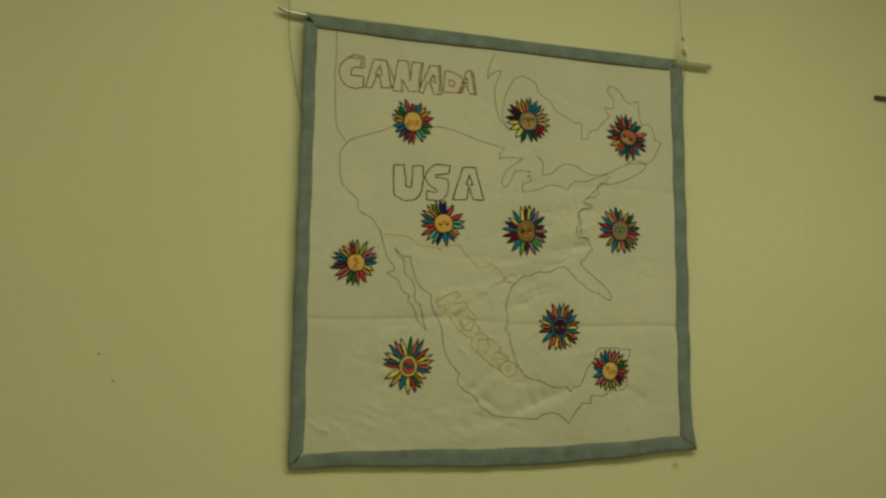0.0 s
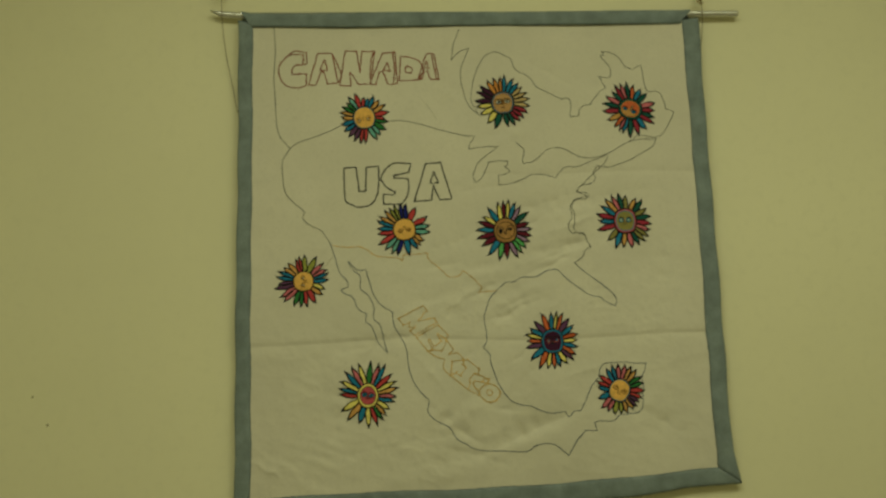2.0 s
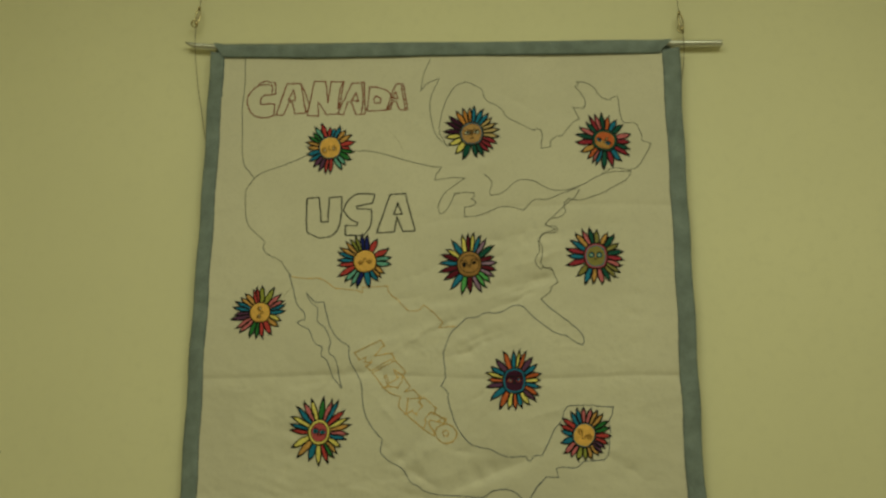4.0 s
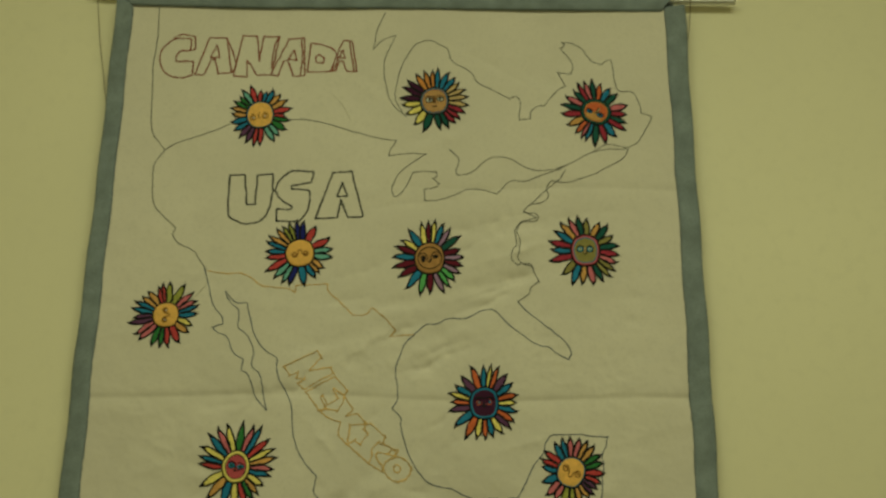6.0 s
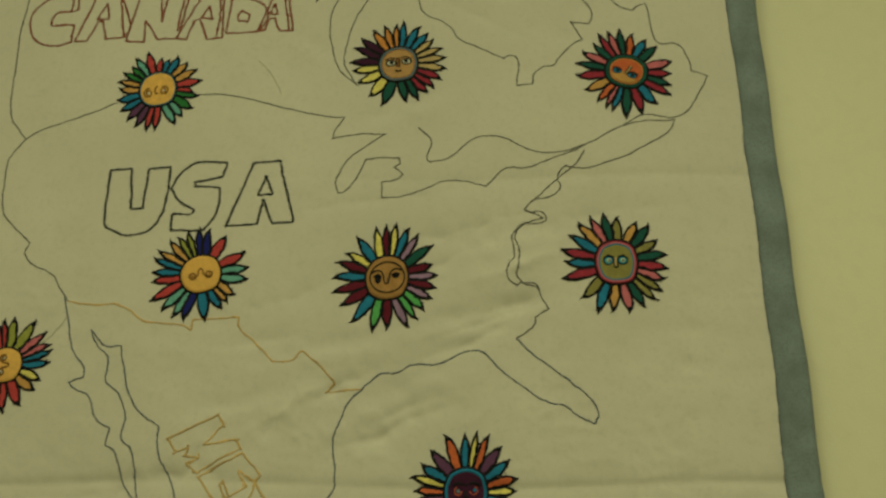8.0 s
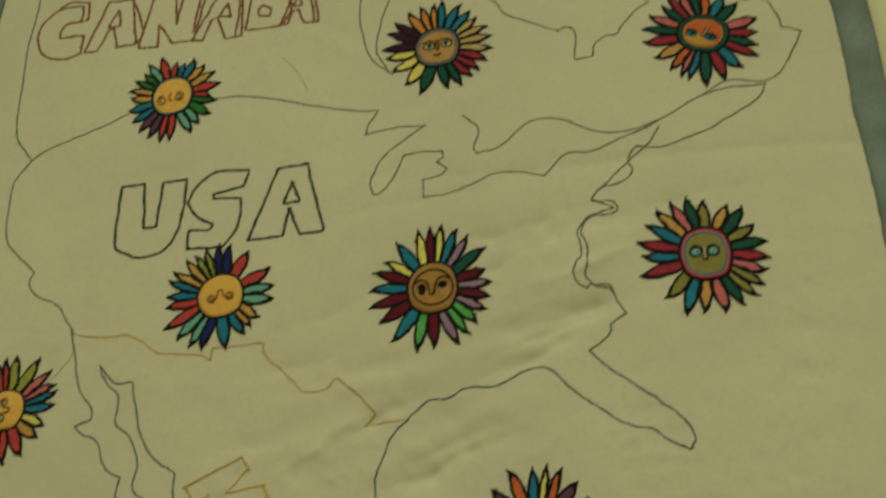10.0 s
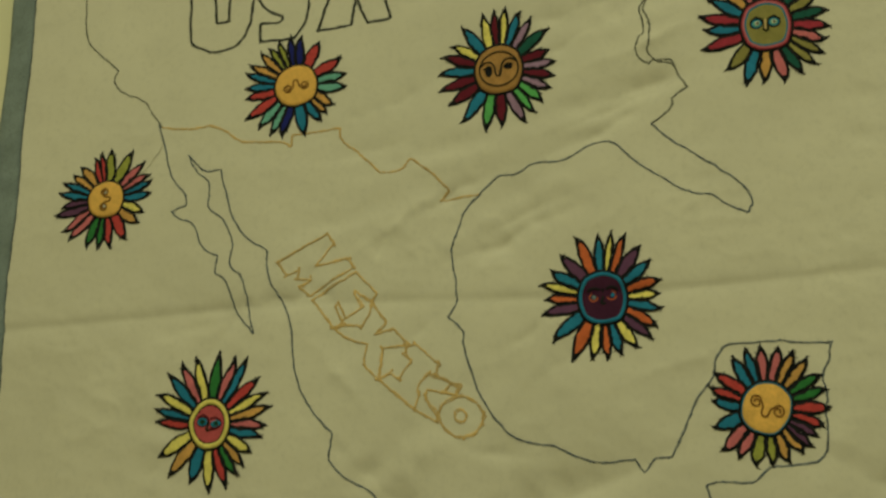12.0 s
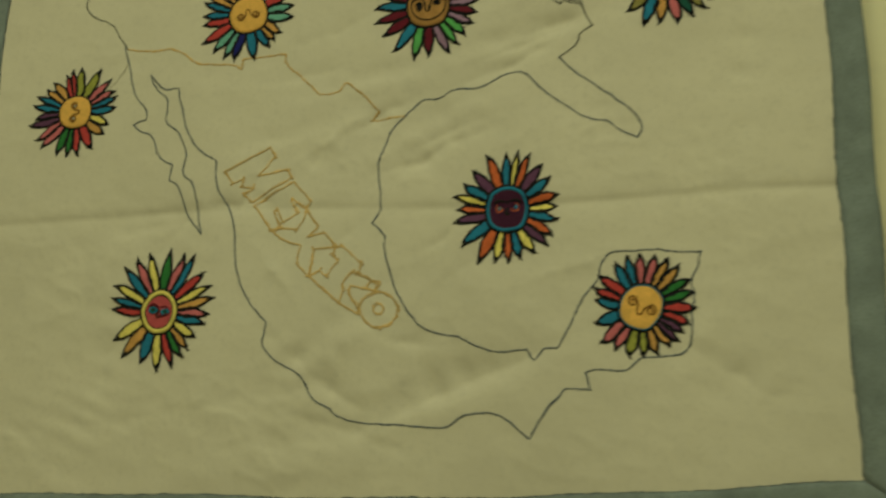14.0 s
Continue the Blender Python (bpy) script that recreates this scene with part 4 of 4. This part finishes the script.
FACES = {
    # strokes: (colour, width, points); dots: (dye, x, z, rx, rz, hole)
    "scroll": ([("umber", 0.085, [(x * 1.25, z * 1.15 + 0.05) for x, z in SCROLL])], []),
    "scroll_upright": ([("umber", 0.10, [(-z - 0.05, x * 1.1) for x, z in SCROLL])], [("I", -0.05, 0.44, 0.09, 0.07, 0), ("I", -0.05, -0.44, 0.09, 0.07, 0)]),
    "scroll_flipped": ([("umber", 0.095, [(x * 1.05, -z * 0.95 - 0.05) for x, z in SCROLL])], []),
    "sleepy": ([("umber", 0.085, spiral(-0.55, -0.22, 0.30, 1.6, 1.2)), ("umber", 0.085, spiral(0.36, -0.14, 0.29, 1.6, 2.0, -1)),
                ("umber", 0.085, [(-0.02, 0.16), (-0.14, 0.0), (-0.17, -0.22), (-0.06, -0.32), (0.02, -0.28)])],
               [("I", -0.54, -0.22, 0.07, 0.06, 0), ("I", 0.36, -0.14, 0.07, 0.06, 0)]),
    "smiling": ([("black", 0.085, CONTOUR + CONTOUR[:2]), ("black", 0.09, [(-0.82, 0.20), (-0.60, 0.35), (-0.34, 0.32), (-0.20, 0.12), (-0.15, -0.16), (-0.08, -0.29), (0.04, -0.29), (0.10, -0.12), (0.13, 0.20), (0.28, 0.42), (0.52, 0.47), (0.72, 0.40)]),
                 ("black", 0.06, [(0.02, 0.02), (0.02, -0.20)]), ("black", 0.08, [(-0.70, 0.02), (-0.48, 0.17), (-0.30, 0.06)]), ("black", 0.08, [(0.20, 0.12), (0.42, 0.27), (0.64, 0.20)])],
                [("OUT", -0.47, -0.05, 0.14, 0.21, 0), ("OUT", 0.40, 0.13, 0.17, 0.11, 0)]),
    "wide_eyed": ([("orange", 0.12, [(-0.06, 0.25), (-0.09, -0.05), (-0.08, -0.22)]), ("black", 0.085, [(-0.18, 0.24), (-0.16, -0.06), (-0.19, -0.24), (-0.06, -0.34), (0.07, -0.26), (0.04, -0.06), (0.08, 0.24)]),
                   ("black", 0.11, [(-0.80, 0.20), (-0.52, 0.40), (-0.20, 0.26)]), ("black", 0.11, [(0.08, 0.28), (0.40, 0.40), (0.66, 0.20)])],
                  [("OUT", -0.50, 0.09, 0.28, 0.23, 0), ("OUT", 0.36, 0.10, 0.28, 0.23, 0), ("T", -0.50, 0.08, 0.21, 0.17, 0), ("T", 0.36, 0.09, 0.21, 0.17, 0), ("M", -0.50, 0.08, 0.16, 0.13, 0), ("M", 0.36, 0.09, 0.16, 0.13, 0),
                   ("I", -0.47, 0.10, 0.10, 0.08, 0), ("I", 0.37, 0.10, 0.10, 0.08, 0), ("OUT", -0.45, 0.09, 0.05, 0.05, 0), ("OUT", 0.38, 0.09, 0.05, 0.05, 0)]),
    "calm": ([("black", 0.085, [(-0.86, 0.26), (-0.50, 0.42), (-0.18, 0.36)]), ("black", 0.085, [(0.14, 0.44), (0.46, 0.50), (0.84, 0.32)]), ("black", 0.27, [(-0.04, 0.42), (-0.02, 0.0), (0.02, -0.26)]),
              ("copper", 0.17, [(-0.04, 0.40), (-0.02, 0.0), (0.02, -0.22)]), ("black", 0.11, [(-0.20, -0.52), (0.02, -0.56), (0.22, -0.50)])],
             [("OUT", -0.48, 0.05, 0.28, 0.22, 0), ("OUT", 0.49, 0.16, 0.28, 0.19, 0), ("I", -0.48, 0.04, 0.20, 0.14, 0), ("I", 0.49, 0.15, 0.20, 0.12, 0), ("OUT", -0.45, 0.06, 0.11, 0.11, 0), ("OUT", 0.47, 0.17, 0.11, 0.10, 0)]),
    "stern": ([("black", 0.12, [(-0.92, -0.02), (-0.62, 0.08), (-0.28, -0.08)]), ("black", 0.12, [(0.16, -0.10), (0.46, 0.02), (0.80, -0.16)]), ("black", 0.24, [(0.12, 0.46), (0.06, 0.0), (0.0, -0.30)]), ("orange", 0.16, [(0.12, 0.44), (0.07, 0.0), (0.0, -0.28)])],
              [("O", 0.0, -0.50, 0.66, 0.36, 0), ("OUT", -0.58, -0.18, 0.25, 0.19, 0), ("OUT", 0.46, -0.26, 0.25, 0.19, 0), ("T", -0.57, -0.20, 0.20, 0.14, 0), ("T", 0.45, -0.28, 0.20, 0.14, 0), ("OUT", -0.54, -0.18, 0.10, 0.10, 0), ("OUT", 0.47, -0.26, 0.10, 0.10, 0)]),
    "oval_face": ([("wine", 0.12, [(-0.78, 0.36), (-0.46, 0.52), (-0.14, 0.36), (-0.06, 0.10)]), ("wine", 0.12, [(0.04, 0.30), (0.38, 0.36), (0.80, 0.16)]), ("black", 0.10, [(-0.04, 0.20), (-0.08, -0.14), (-0.20, -0.24), (-0.06, -0.36), (0.08, -0.28)]),
                   ("wine", 0.10, [(0.10, -0.26), (0.40, -0.24), (0.72, -0.10)])],
                  [("OUT", -0.46, 0.12, 0.31, 0.23, 0), ("OUT", 0.44, 0.02, 0.33, 0.22, 0), ("T", -0.46, 0.12, 0.26, 0.18, 0), ("T", 0.44, 0.02, 0.28, 0.17, 0), ("D", -0.45, 0.13, 0.16, 0.12, 0), ("D", 0.45, 0.03, 0.16, 0.12, 0), ("OUT", -0.44, 0.14, 0.07, 0.06, 0), ("OUT", 0.46, 0.04, 0.07, 0.06, 0)]),
    "night": ([("black", 0.12, [(0.02, 0.45), (-0.03, -0.05), (-0.10, -0.20), (0.04, -0.26), (0.12, -0.18)]), ("black", 0.11, [(-0.75, 0.34), (-0.45, 0.46), (-0.12, 0.38)]), ("black", 0.11, [(0.14, 0.42), (0.45, 0.50), (0.75, 0.38)])],
              [("C", -0.46, 0.06, 0.18, 0.18, 0.76), ("C", 0.42, 0.12, 0.20, 0.18, 0.80), ("S", -0.44, 0.07, 0.08, 0.09, 0), ("T", 0.46, 0.16, 0.08, 0.09, 0)]),
}


def sun(x, z, rx, rz, petals, face_dye, face, rings=(), tilt=0.0, square=0.25, label=""):
    """A sun: black-edged petals round a face; rings are (dye, outer, inner) as fractions of the face's edge."""
    rnd = random.Random(int(x * 10) + int(z * 7))
    edge = max([r[1] for r in rings] + [1.0])
    rx, rz, square = rx * 0.97, rz * 0.97, square * 0.6
    bm = bmesh.new()
    oval(bm, x, z, rx * edge * 1.11, rz * edge * 1.11, 0.0018, 0.0002, tilt, 0.05, square=square)
    motif = part("sun_motif", bm, OUTLINE, hanging, label)
    angles = sorted(p[0] for p in petals)
    for a, dye, r1 in petals:
        k = angles.index(a)
        before, after = (a - angles[k - 1]) % 360, (angles[(k + 1) % len(angles)] - a) % 360
        room = 0.5 * min(before, 20) + 0.5 * min(after, 20)
        a = radians(a)
        base = edge / math.sqrt((math.cos(a) / rx) ** 2 + (math.sin(a) / rz) ** 2)
        pb = bmesh.new()
        leaf(pb, x, z, a, base * 0.98, r1 * 1.0 + 0.10, (0.74 + 0.048 * room) * rnd.uniform(0.94, 1.06), 0.0008 + rnd.uniform(0.0, 0.0004), rnd.uniform(-0.2, 0.2), rnd.uniform(-1, 1), radians(min(before, 40)), radians(min(after, 40)))
        part("petal", pb, [OUTLINE, DYED[dye]], motif)
    fb = bmesh.new()
    oval(fb, x, z, rx, rz, 0.0021, 0.0007, tilt, 0.05, square=square)
    part("sun_face", fb, DYED[face_dye], motif)
    for dye, outer, inner in rings:
        rb = bmesh.new()
        oval(rb, x, z, rx * outer, rz * outer, 0.0025, 0.0004, tilt, 0.05, hole=inner / outer, square=square)
        part("face_ring", rb, BLACK.get(dye) or DYED[dye], motif)
    inner = min([r[2] for r in rings] + [0.94])
    ct, st = math.cos(tilt), math.sin(tilt)
    grow = 1.22
    put = lambda px, pz: (x + (px * ct - pz * st) * rx * inner, z + (px * st + pz * ct) * rz * inner)
    strokes, dots = FACES[face]
    for level, (dye, px, pz, ex, ez, hole) in enumerate(dots):
        eb = bmesh.new()
        small = ex < 0.13
        oval(eb, *put(px, pz), ex * rx * inner * grow, ez * rz * inner * grow, 0.0028 + 0.00018 * level, 0.0002, tilt, 0.0, hole=hole)
        part("pupil" if small else ("chin" if ex > 0.5 else "eye"), eb, OUTLINE if dye == "OUT" else DYED[dye], motif)
    for level, (thread, width, pts) in enumerate(strokes):
        sb = bmesh.new()
        stroke(sb, [put(*p) for p in pts], width * 2.05, 0.0040 + 0.0002 * level)
        part("face_line", sb, THREAD[thread], motif)
    return motif


sun(-26.3, 25.8, 2.7, 2.8, [(112, "R", 6.9), (95, "R", 5.4), (83, "T", 5.2), (68, "T", 6.1), (53, "O", 5.9), (35, "O", 6.2), (16, "R", 6.3), (358, "R", 5.1), (350, "G", 6.0), (330, "G", 6.1), (312, "M", 5.9), (298, "M", 6.4), (274, "R", 6.5), (262, "R", 6.8), (248, "P", 6.5), (232, "P", 6.3), (216, "T", 6.1), (199, "T", 6.0), (180, "O", 5.7), (166, "O", 6.3), (152, "G", 6.4), (140, "G", 6.0), (128, "M", 6.8)],
    "F", "sleepy", rings=(("T", 1.0, 0.955),), tilt=0.12, label="ochre-faced sun with red, teal, ochre and green petals")
sun(8.3, 29.4, 2.8, 2.8, [(86, "T", 7.3), (68, "T", 6.9), (54, "T", 6.6), (39, "J", 6.4), (25, "J", 6.7), (11, "J", 6.8), (355, "J", 6.8), (340, "E", 6.6), (325, "E", 6.4), (312, "E", 6.2), (297, "D", 6.4), (281, "D", 6.1), (254, "D", 6.9), (233, "Y", 6.4), (209, "Y", 6.3), (189, "Y", 6.6), (173, "H", 7.0), (155, "H", 7.2), (142, "H", 7.3), (125, "U", 7.1), (109, "U", 7.0), (97, "U", 6.8)],
    "Z", "calm", rings=(("S", 1.0, 0.925), ("T", 0.925, 0.89), ("U", 0.89, 0.85), ("OUT", 0.85, 0.835)), label="sun with a ringed ochre face, purple, orange and teal petals")
sun(40.3, 27.6, 2.42, 2.10, [(96, "D", 7.1), (83, "C", 6.4), (63, "T", 5.9), (45, "D", 5.9), (14, "K", 6.4), (355, "E", 6.0), (340, "D", 6.3), (327, "E", 6.9), (304, "T", 6.5), (287, "E", 7.0), (268, "D", 7.4), (251, "T", 6.5), (242, "K", 6.4), (228, "C", 6.2), (208, "O", 6.4), (184, "E", 6.9), (167, "D", 7.1), (152, "K", 6.9), (134, "D", 6.5), (121, "E", 7.4), (108, "K", 7.2)],
    "C", "stern", rings=(("D", 1.22, 1.06), ("O", 1.0, 0.94)), tilt=-0.40, label="orange-faced sun with a dark ring and crimson and green petals")
sun(-16.5, -2.6, 2.7, 2.6, [(101, "B", 6.8), (88, "B", 6.6), (65, "R", 6.1), (28, "R", 6.4), (9, "M", 6.3), (354, "M", 6.3), (329, "O", 5.5), (316, "O", 5.5), (303, "T", 5.7), (281, "T", 6.5), (255, "B", 6.6), (242, "M", 6.7), (227, "M", 6.9), (210, "R", 7.4), (190, "R", 6.6), (177, "T", 6.7), (163, "T", 7.1), (152, "O", 7.2), (137, "O", 6.9), (124, "L", 6.6), (113, "L", 6.7)],
    "F", "scroll_flipped", tilt=0.17, label="ochre-faced sun with navy, red and mint petals")
sun(8.3, -3.1, 2.8, 3.0, [(93, "W", 7.5), (84, "Y", 7.8), (70, "T", 7.5), (58, "V", 7.3), (41, "D", 7.4), (19, "W", 6.1), (5, "V", 6.5), (349, "W", 6.5), (335, "V", 6.5), (321, "N", 6.6), (304, "N", 6.9), (293, "V", 7.3), (272, "W", 6.9), (256, "N", 7.4), (235, "T", 7.5), (213, "W", 6.9), (195, "W", 7.3), (176, "T", 7.2), (160, "W", 7.1), (145, "Y", 6.6), (127, "T", 7.2), (106, "Y", 7.4)],
    "X", "smiling", label="smiling tan-faced sun with wine, mauve and yellow petals")
sun(37.9, -0.9, 2.7, 3.0, [(88, "A", 6.4), (65, "O", 6.3), (50, "D", 6.8), (30, "A", 6.1), (13, "D", 6.5), (355, "E", 6.4), (337, "K", 6.4), (324, "A", 6.8), (312, "A", 7.0), (299, "D", 6.8), (283, "K", 6.9), (264, "O", 6.7), (248, "T", 7.3), (229, "A", 6.6), (199, "E", 7.3), (181, "T", 6.6), (166, "E", 7.3), (147, "T", 7.1), (130, "O", 7.4), (116, "K", 7.4), (103, "D", 7.2)],
    "A", "wide_eyed", rings=(("E", 1.0, 0.95), ("K", 0.95, 0.87), ("T", 0.87, 0.80)), square=0.4, label="moss-faced sun with pink and teal rings")
sun(-41.0, -15.2, 2.4, 2.3, [(109, "R", 5.9), (103, "R", 6.3), (88, "L", 6.5), (64, "L", 6.8), (43, "K", 6.6), (29, "K", 6.3), (17, "T", 6.3), (4, "T", 5.9), (342, "Y", 5.4), (325, "O", 5.6), (299, "R", 6.0), (276, "R", 6.2), (263, "G", 6.3), (249, "G", 6.4), (226, "K", 6.8), (214, "K", 6.8), (195, "P", 7.3), (185, "P", 6.2), (170, "T", 6.9), (158, "T", 6.8), (144, "O", 6.0), (129, "O", 6.0)],
    "F", "scroll_upright", label="ochre-faced sun with red, pink and teal petals")
sun(-25.4, -42.8, 2.5, 2.8, [(86, "G", 8.3), (70, "K", 8.1), (60, "T", 8.6), (43, "R", 7.6), (28, "Y", 7.6), (14, "O", 7.5), (359, "K", 6.8), (347, "T", 6.5), (328, "Y", 6.0), (312, "O", 6.4), (300, "G", 6.7), (287, "R", 7.3), (272, "Y", 7.5), (251, "T", 6.8), (228, "O", 7.6), (209, "Y", 7.3), (178, "R", 6.9), (166, "T", 7.2), (151, "Y", 7.6), (134, "T", 8.1), (119, "K", 8.1), (105, "Y", 8.0)],
    "Q", "oval_face", rings=(("Y", 1.0, 0.80), ("OUT", 0.80, 0.74)), square=0.0, label="pink oval-faced sun with a yellow ring")
sun(19.1, -30.3, 2.6, 2.8, [(92, "T", 7.0), (80, "Y", 7.4), (71, "C", 7.4), (53, "P", 6.9), (35, "T", 6.4), (18, "C", 6.3), (2, "Y", 5.9), (348, "T", 6.2), (330, "C", 6.4), (317, "P", 6.7), (300, "Y", 6.4), (285, "T", 6.3), (272, "C", 6.6), (259, "Y", 6.6), (241, "C", 7.4), (218, "T", 7.0), (193, "P", 6.6), (178, "C", 6.1), (165, "Y", 6.9), (151, "T", 6.3), (131, "P", 6.5), (109, "C", 7.3)],
    "H", "night", rings=(("T", 1.0, 0.86),), square=0.35, label="plum-dark-faced sun with a teal ring and orange petals")
sun(34.8, -42.2, 2.44, 2.65, [(75, "K", 6.3), (61, "O", 6.4), (49, "O", 6.5), (31, "G", 6.3), (19, "G", 6.1), (0, "R", 6.0), (343, "R", 5.6), (330, "P", 5.4), (316, "P", 5.6), (305, "O", 5.4), (287, "O", 5.6), (273, "L", 5.6), (256, "L", 5.8), (237, "K", 5.7), (222, "K", 6.1), (199, "T", 5.5), (172, "T", 5.2), (159, "R", 5.8), (142, "R", 6.0), (120, "T", 6.0), (106, "T", 6.3), (92, "K", 6.3)],
    "F", "scroll", rings=(("T", 1.0, 0.95),), tilt=-0.45, label="ochre-faced sun with pink, red and green petals")


# ---- rods and wires ----
def rod(x0, x1, y, z, slope=0.0, cut=0.0, bent=0.0):
    """A hollow metal tube; its first end may be cut aslant and bent up over the last few centimetres."""
    bm = bmesh.new()
    n = 28

    def ring(x, r, aslant=0.0):
        out = []
        for k in range(n):
            a = k * math.tau / n
            px = x + aslant * (0.5 - 0.5 * math.sin(a))
            lift = bent * max(0.0, (x0 + 0.08 - px) / 0.08) ** 1.3
            out.append(bm.verts.new((px, y + r * math.cos(a), z + slope * (px - x0) + lift + r * math.sin(a))))
        return out

    rings = [ring(x0 + 0.05, ROD_R * 0.8), ring(x0, ROD_R * 0.82, cut), ring(x0, ROD_R * 0.97, cut), ring(x0 + 0.0015, ROD_R, cut)]
    rings += [ring(x0 + 0.03 + 0.01 * k, ROD_R) for k in range(6)]
    rings += [ring(x1 - 0.0015, ROD_R), ring(x1, ROD_R * 0.97), ring(x1, ROD_R * 0.82), ring(x1 - 0.05, ROD_R * 0.8)]
    for r, s in zip(rings, rings[1:]):
        for k in range(n):
            bm.faces.new((r[k], r[(k + 1) % n], s[(k + 1) % n], s[k]))
    return bm


tagged(mesh_object("hanging_rod", rod(-0.656, 0.692, ROD_Y, 2.5335, -0.001, 0.027, 0.007), SILVER), "silver aluminium tube through the sleeve of the hanging", "rod", "hanging rods")
far_rod = rod(1.311, 1.85, WALL_Y - ROD_R, 2.505, 0.0, 0.0)
tagged(mesh_object("hanging_rod", far_rod, STEEL), "dark end of a metal tube on the bare wall", "rod", "hanging rods")


def hanging_wire(points, hook_top, hook_low, label):
    """A picture wire from the ceiling to the rod with its adjustable snap hook and the loose tail behind the cloth."""
    top = points[0]
    w = thing("hanging_wire", top, label, "picture wire", "picture wires")
    bm = bmesh.new()
    tube(bm, smooth_line(points, 0.008), 0.0008, 6)
    part("cable", bm, WIRE, w)
    a, b = Vector(hook_top), Vector(hook_low)
    d = (b - a)
    hk = bmesh.new()
    # collar, barrel with an open slot, and the bent hook under it
    tube(hk, [a, a + d * 0.04, a + d * 0.10, a + d * 0.14], lambda i: (0.0024, 0.0042, 0.0042, 0.0026)[i], 12)
    for e in (-1, 1):
        off = Vector((0.0040 * e, 0, 0))
        tube(hk, smooth_line([a + d * 0.12 + off * 0.4, a + d * 0.20 + off, a + d * 0.72 + off, a + d * 0.80 + off * 0.8], 0.004), 0.0021, 8)
    tube(hk, [a + d * 0.70, a + d * 0.76, a + d * 0.84, a + d * 0.88], lambda i: (0.0030, 0.0050, 0.0050, 0.0032)[i], 12)
    body = part("snap_hook", hk, NICKEL, w, "small brassy snap hook")
    lb = bmesh.new()
    tube(lb, smooth_line([a + d * 0.66 + Vector((-0.0062, -0.002, 0)), a + d * 0.80 + Vector((-0.0125, -0.003, 0)), a + d * 0.96 + Vector((-0.0075, -0.004, 0)), a + d * 1.02 + Vector((-0.0005, -0.003, 0)), a + d * 0.90 + Vector((0.0040, 0, 0))], 0.002), 0.0019, 8)
    part("latch", lb, NICKEL, body)
    return w


def v3(x, z, y):
    return Vector((x / 100, y, Z0 + z / 100))


hanging_wire([v3(-59.9, 135, 0.010), v3(-61.9, 68, 0.004), v3(-62.3, 63.9, 0.002), v3(-62.6, 58.5, -0.001), v3(-62.5, 54.5, -0.0015), v3(-62.4, 51.5, 0.004),
              v3(-62.1, 48, 0.012), v3(-61.2, 42, 0.017), v3(-59.9, 36, 0.019), v3(-58.4, 29, 0.020), v3(-56.8, 24, 0.020)],
             v3(-62.25, 64.2, 0.001), v3(-62.7, 58.2, -0.001), "thin brassy picture wire with snap hook and loose tail")
hanging_wire([v3(57.4, 135, 0.012), v3(58.6, 66, 0.005), v3(58.95, 61, 0.003), v3(59.65, 55.2, -0.001), v3(59.85, 53.3, -0.0015), v3(59.9, 51.5, 0.003),
              v3(59.7, 47, 0.012), v3(59.0, 42.5, 0.016), v3(57.8, 36, 0.017)],
             v3(58.9, 61.5, 0.002), v3(59.65, 55.3, -0.001), "thin brassy picture wire with snap hook at the rod")
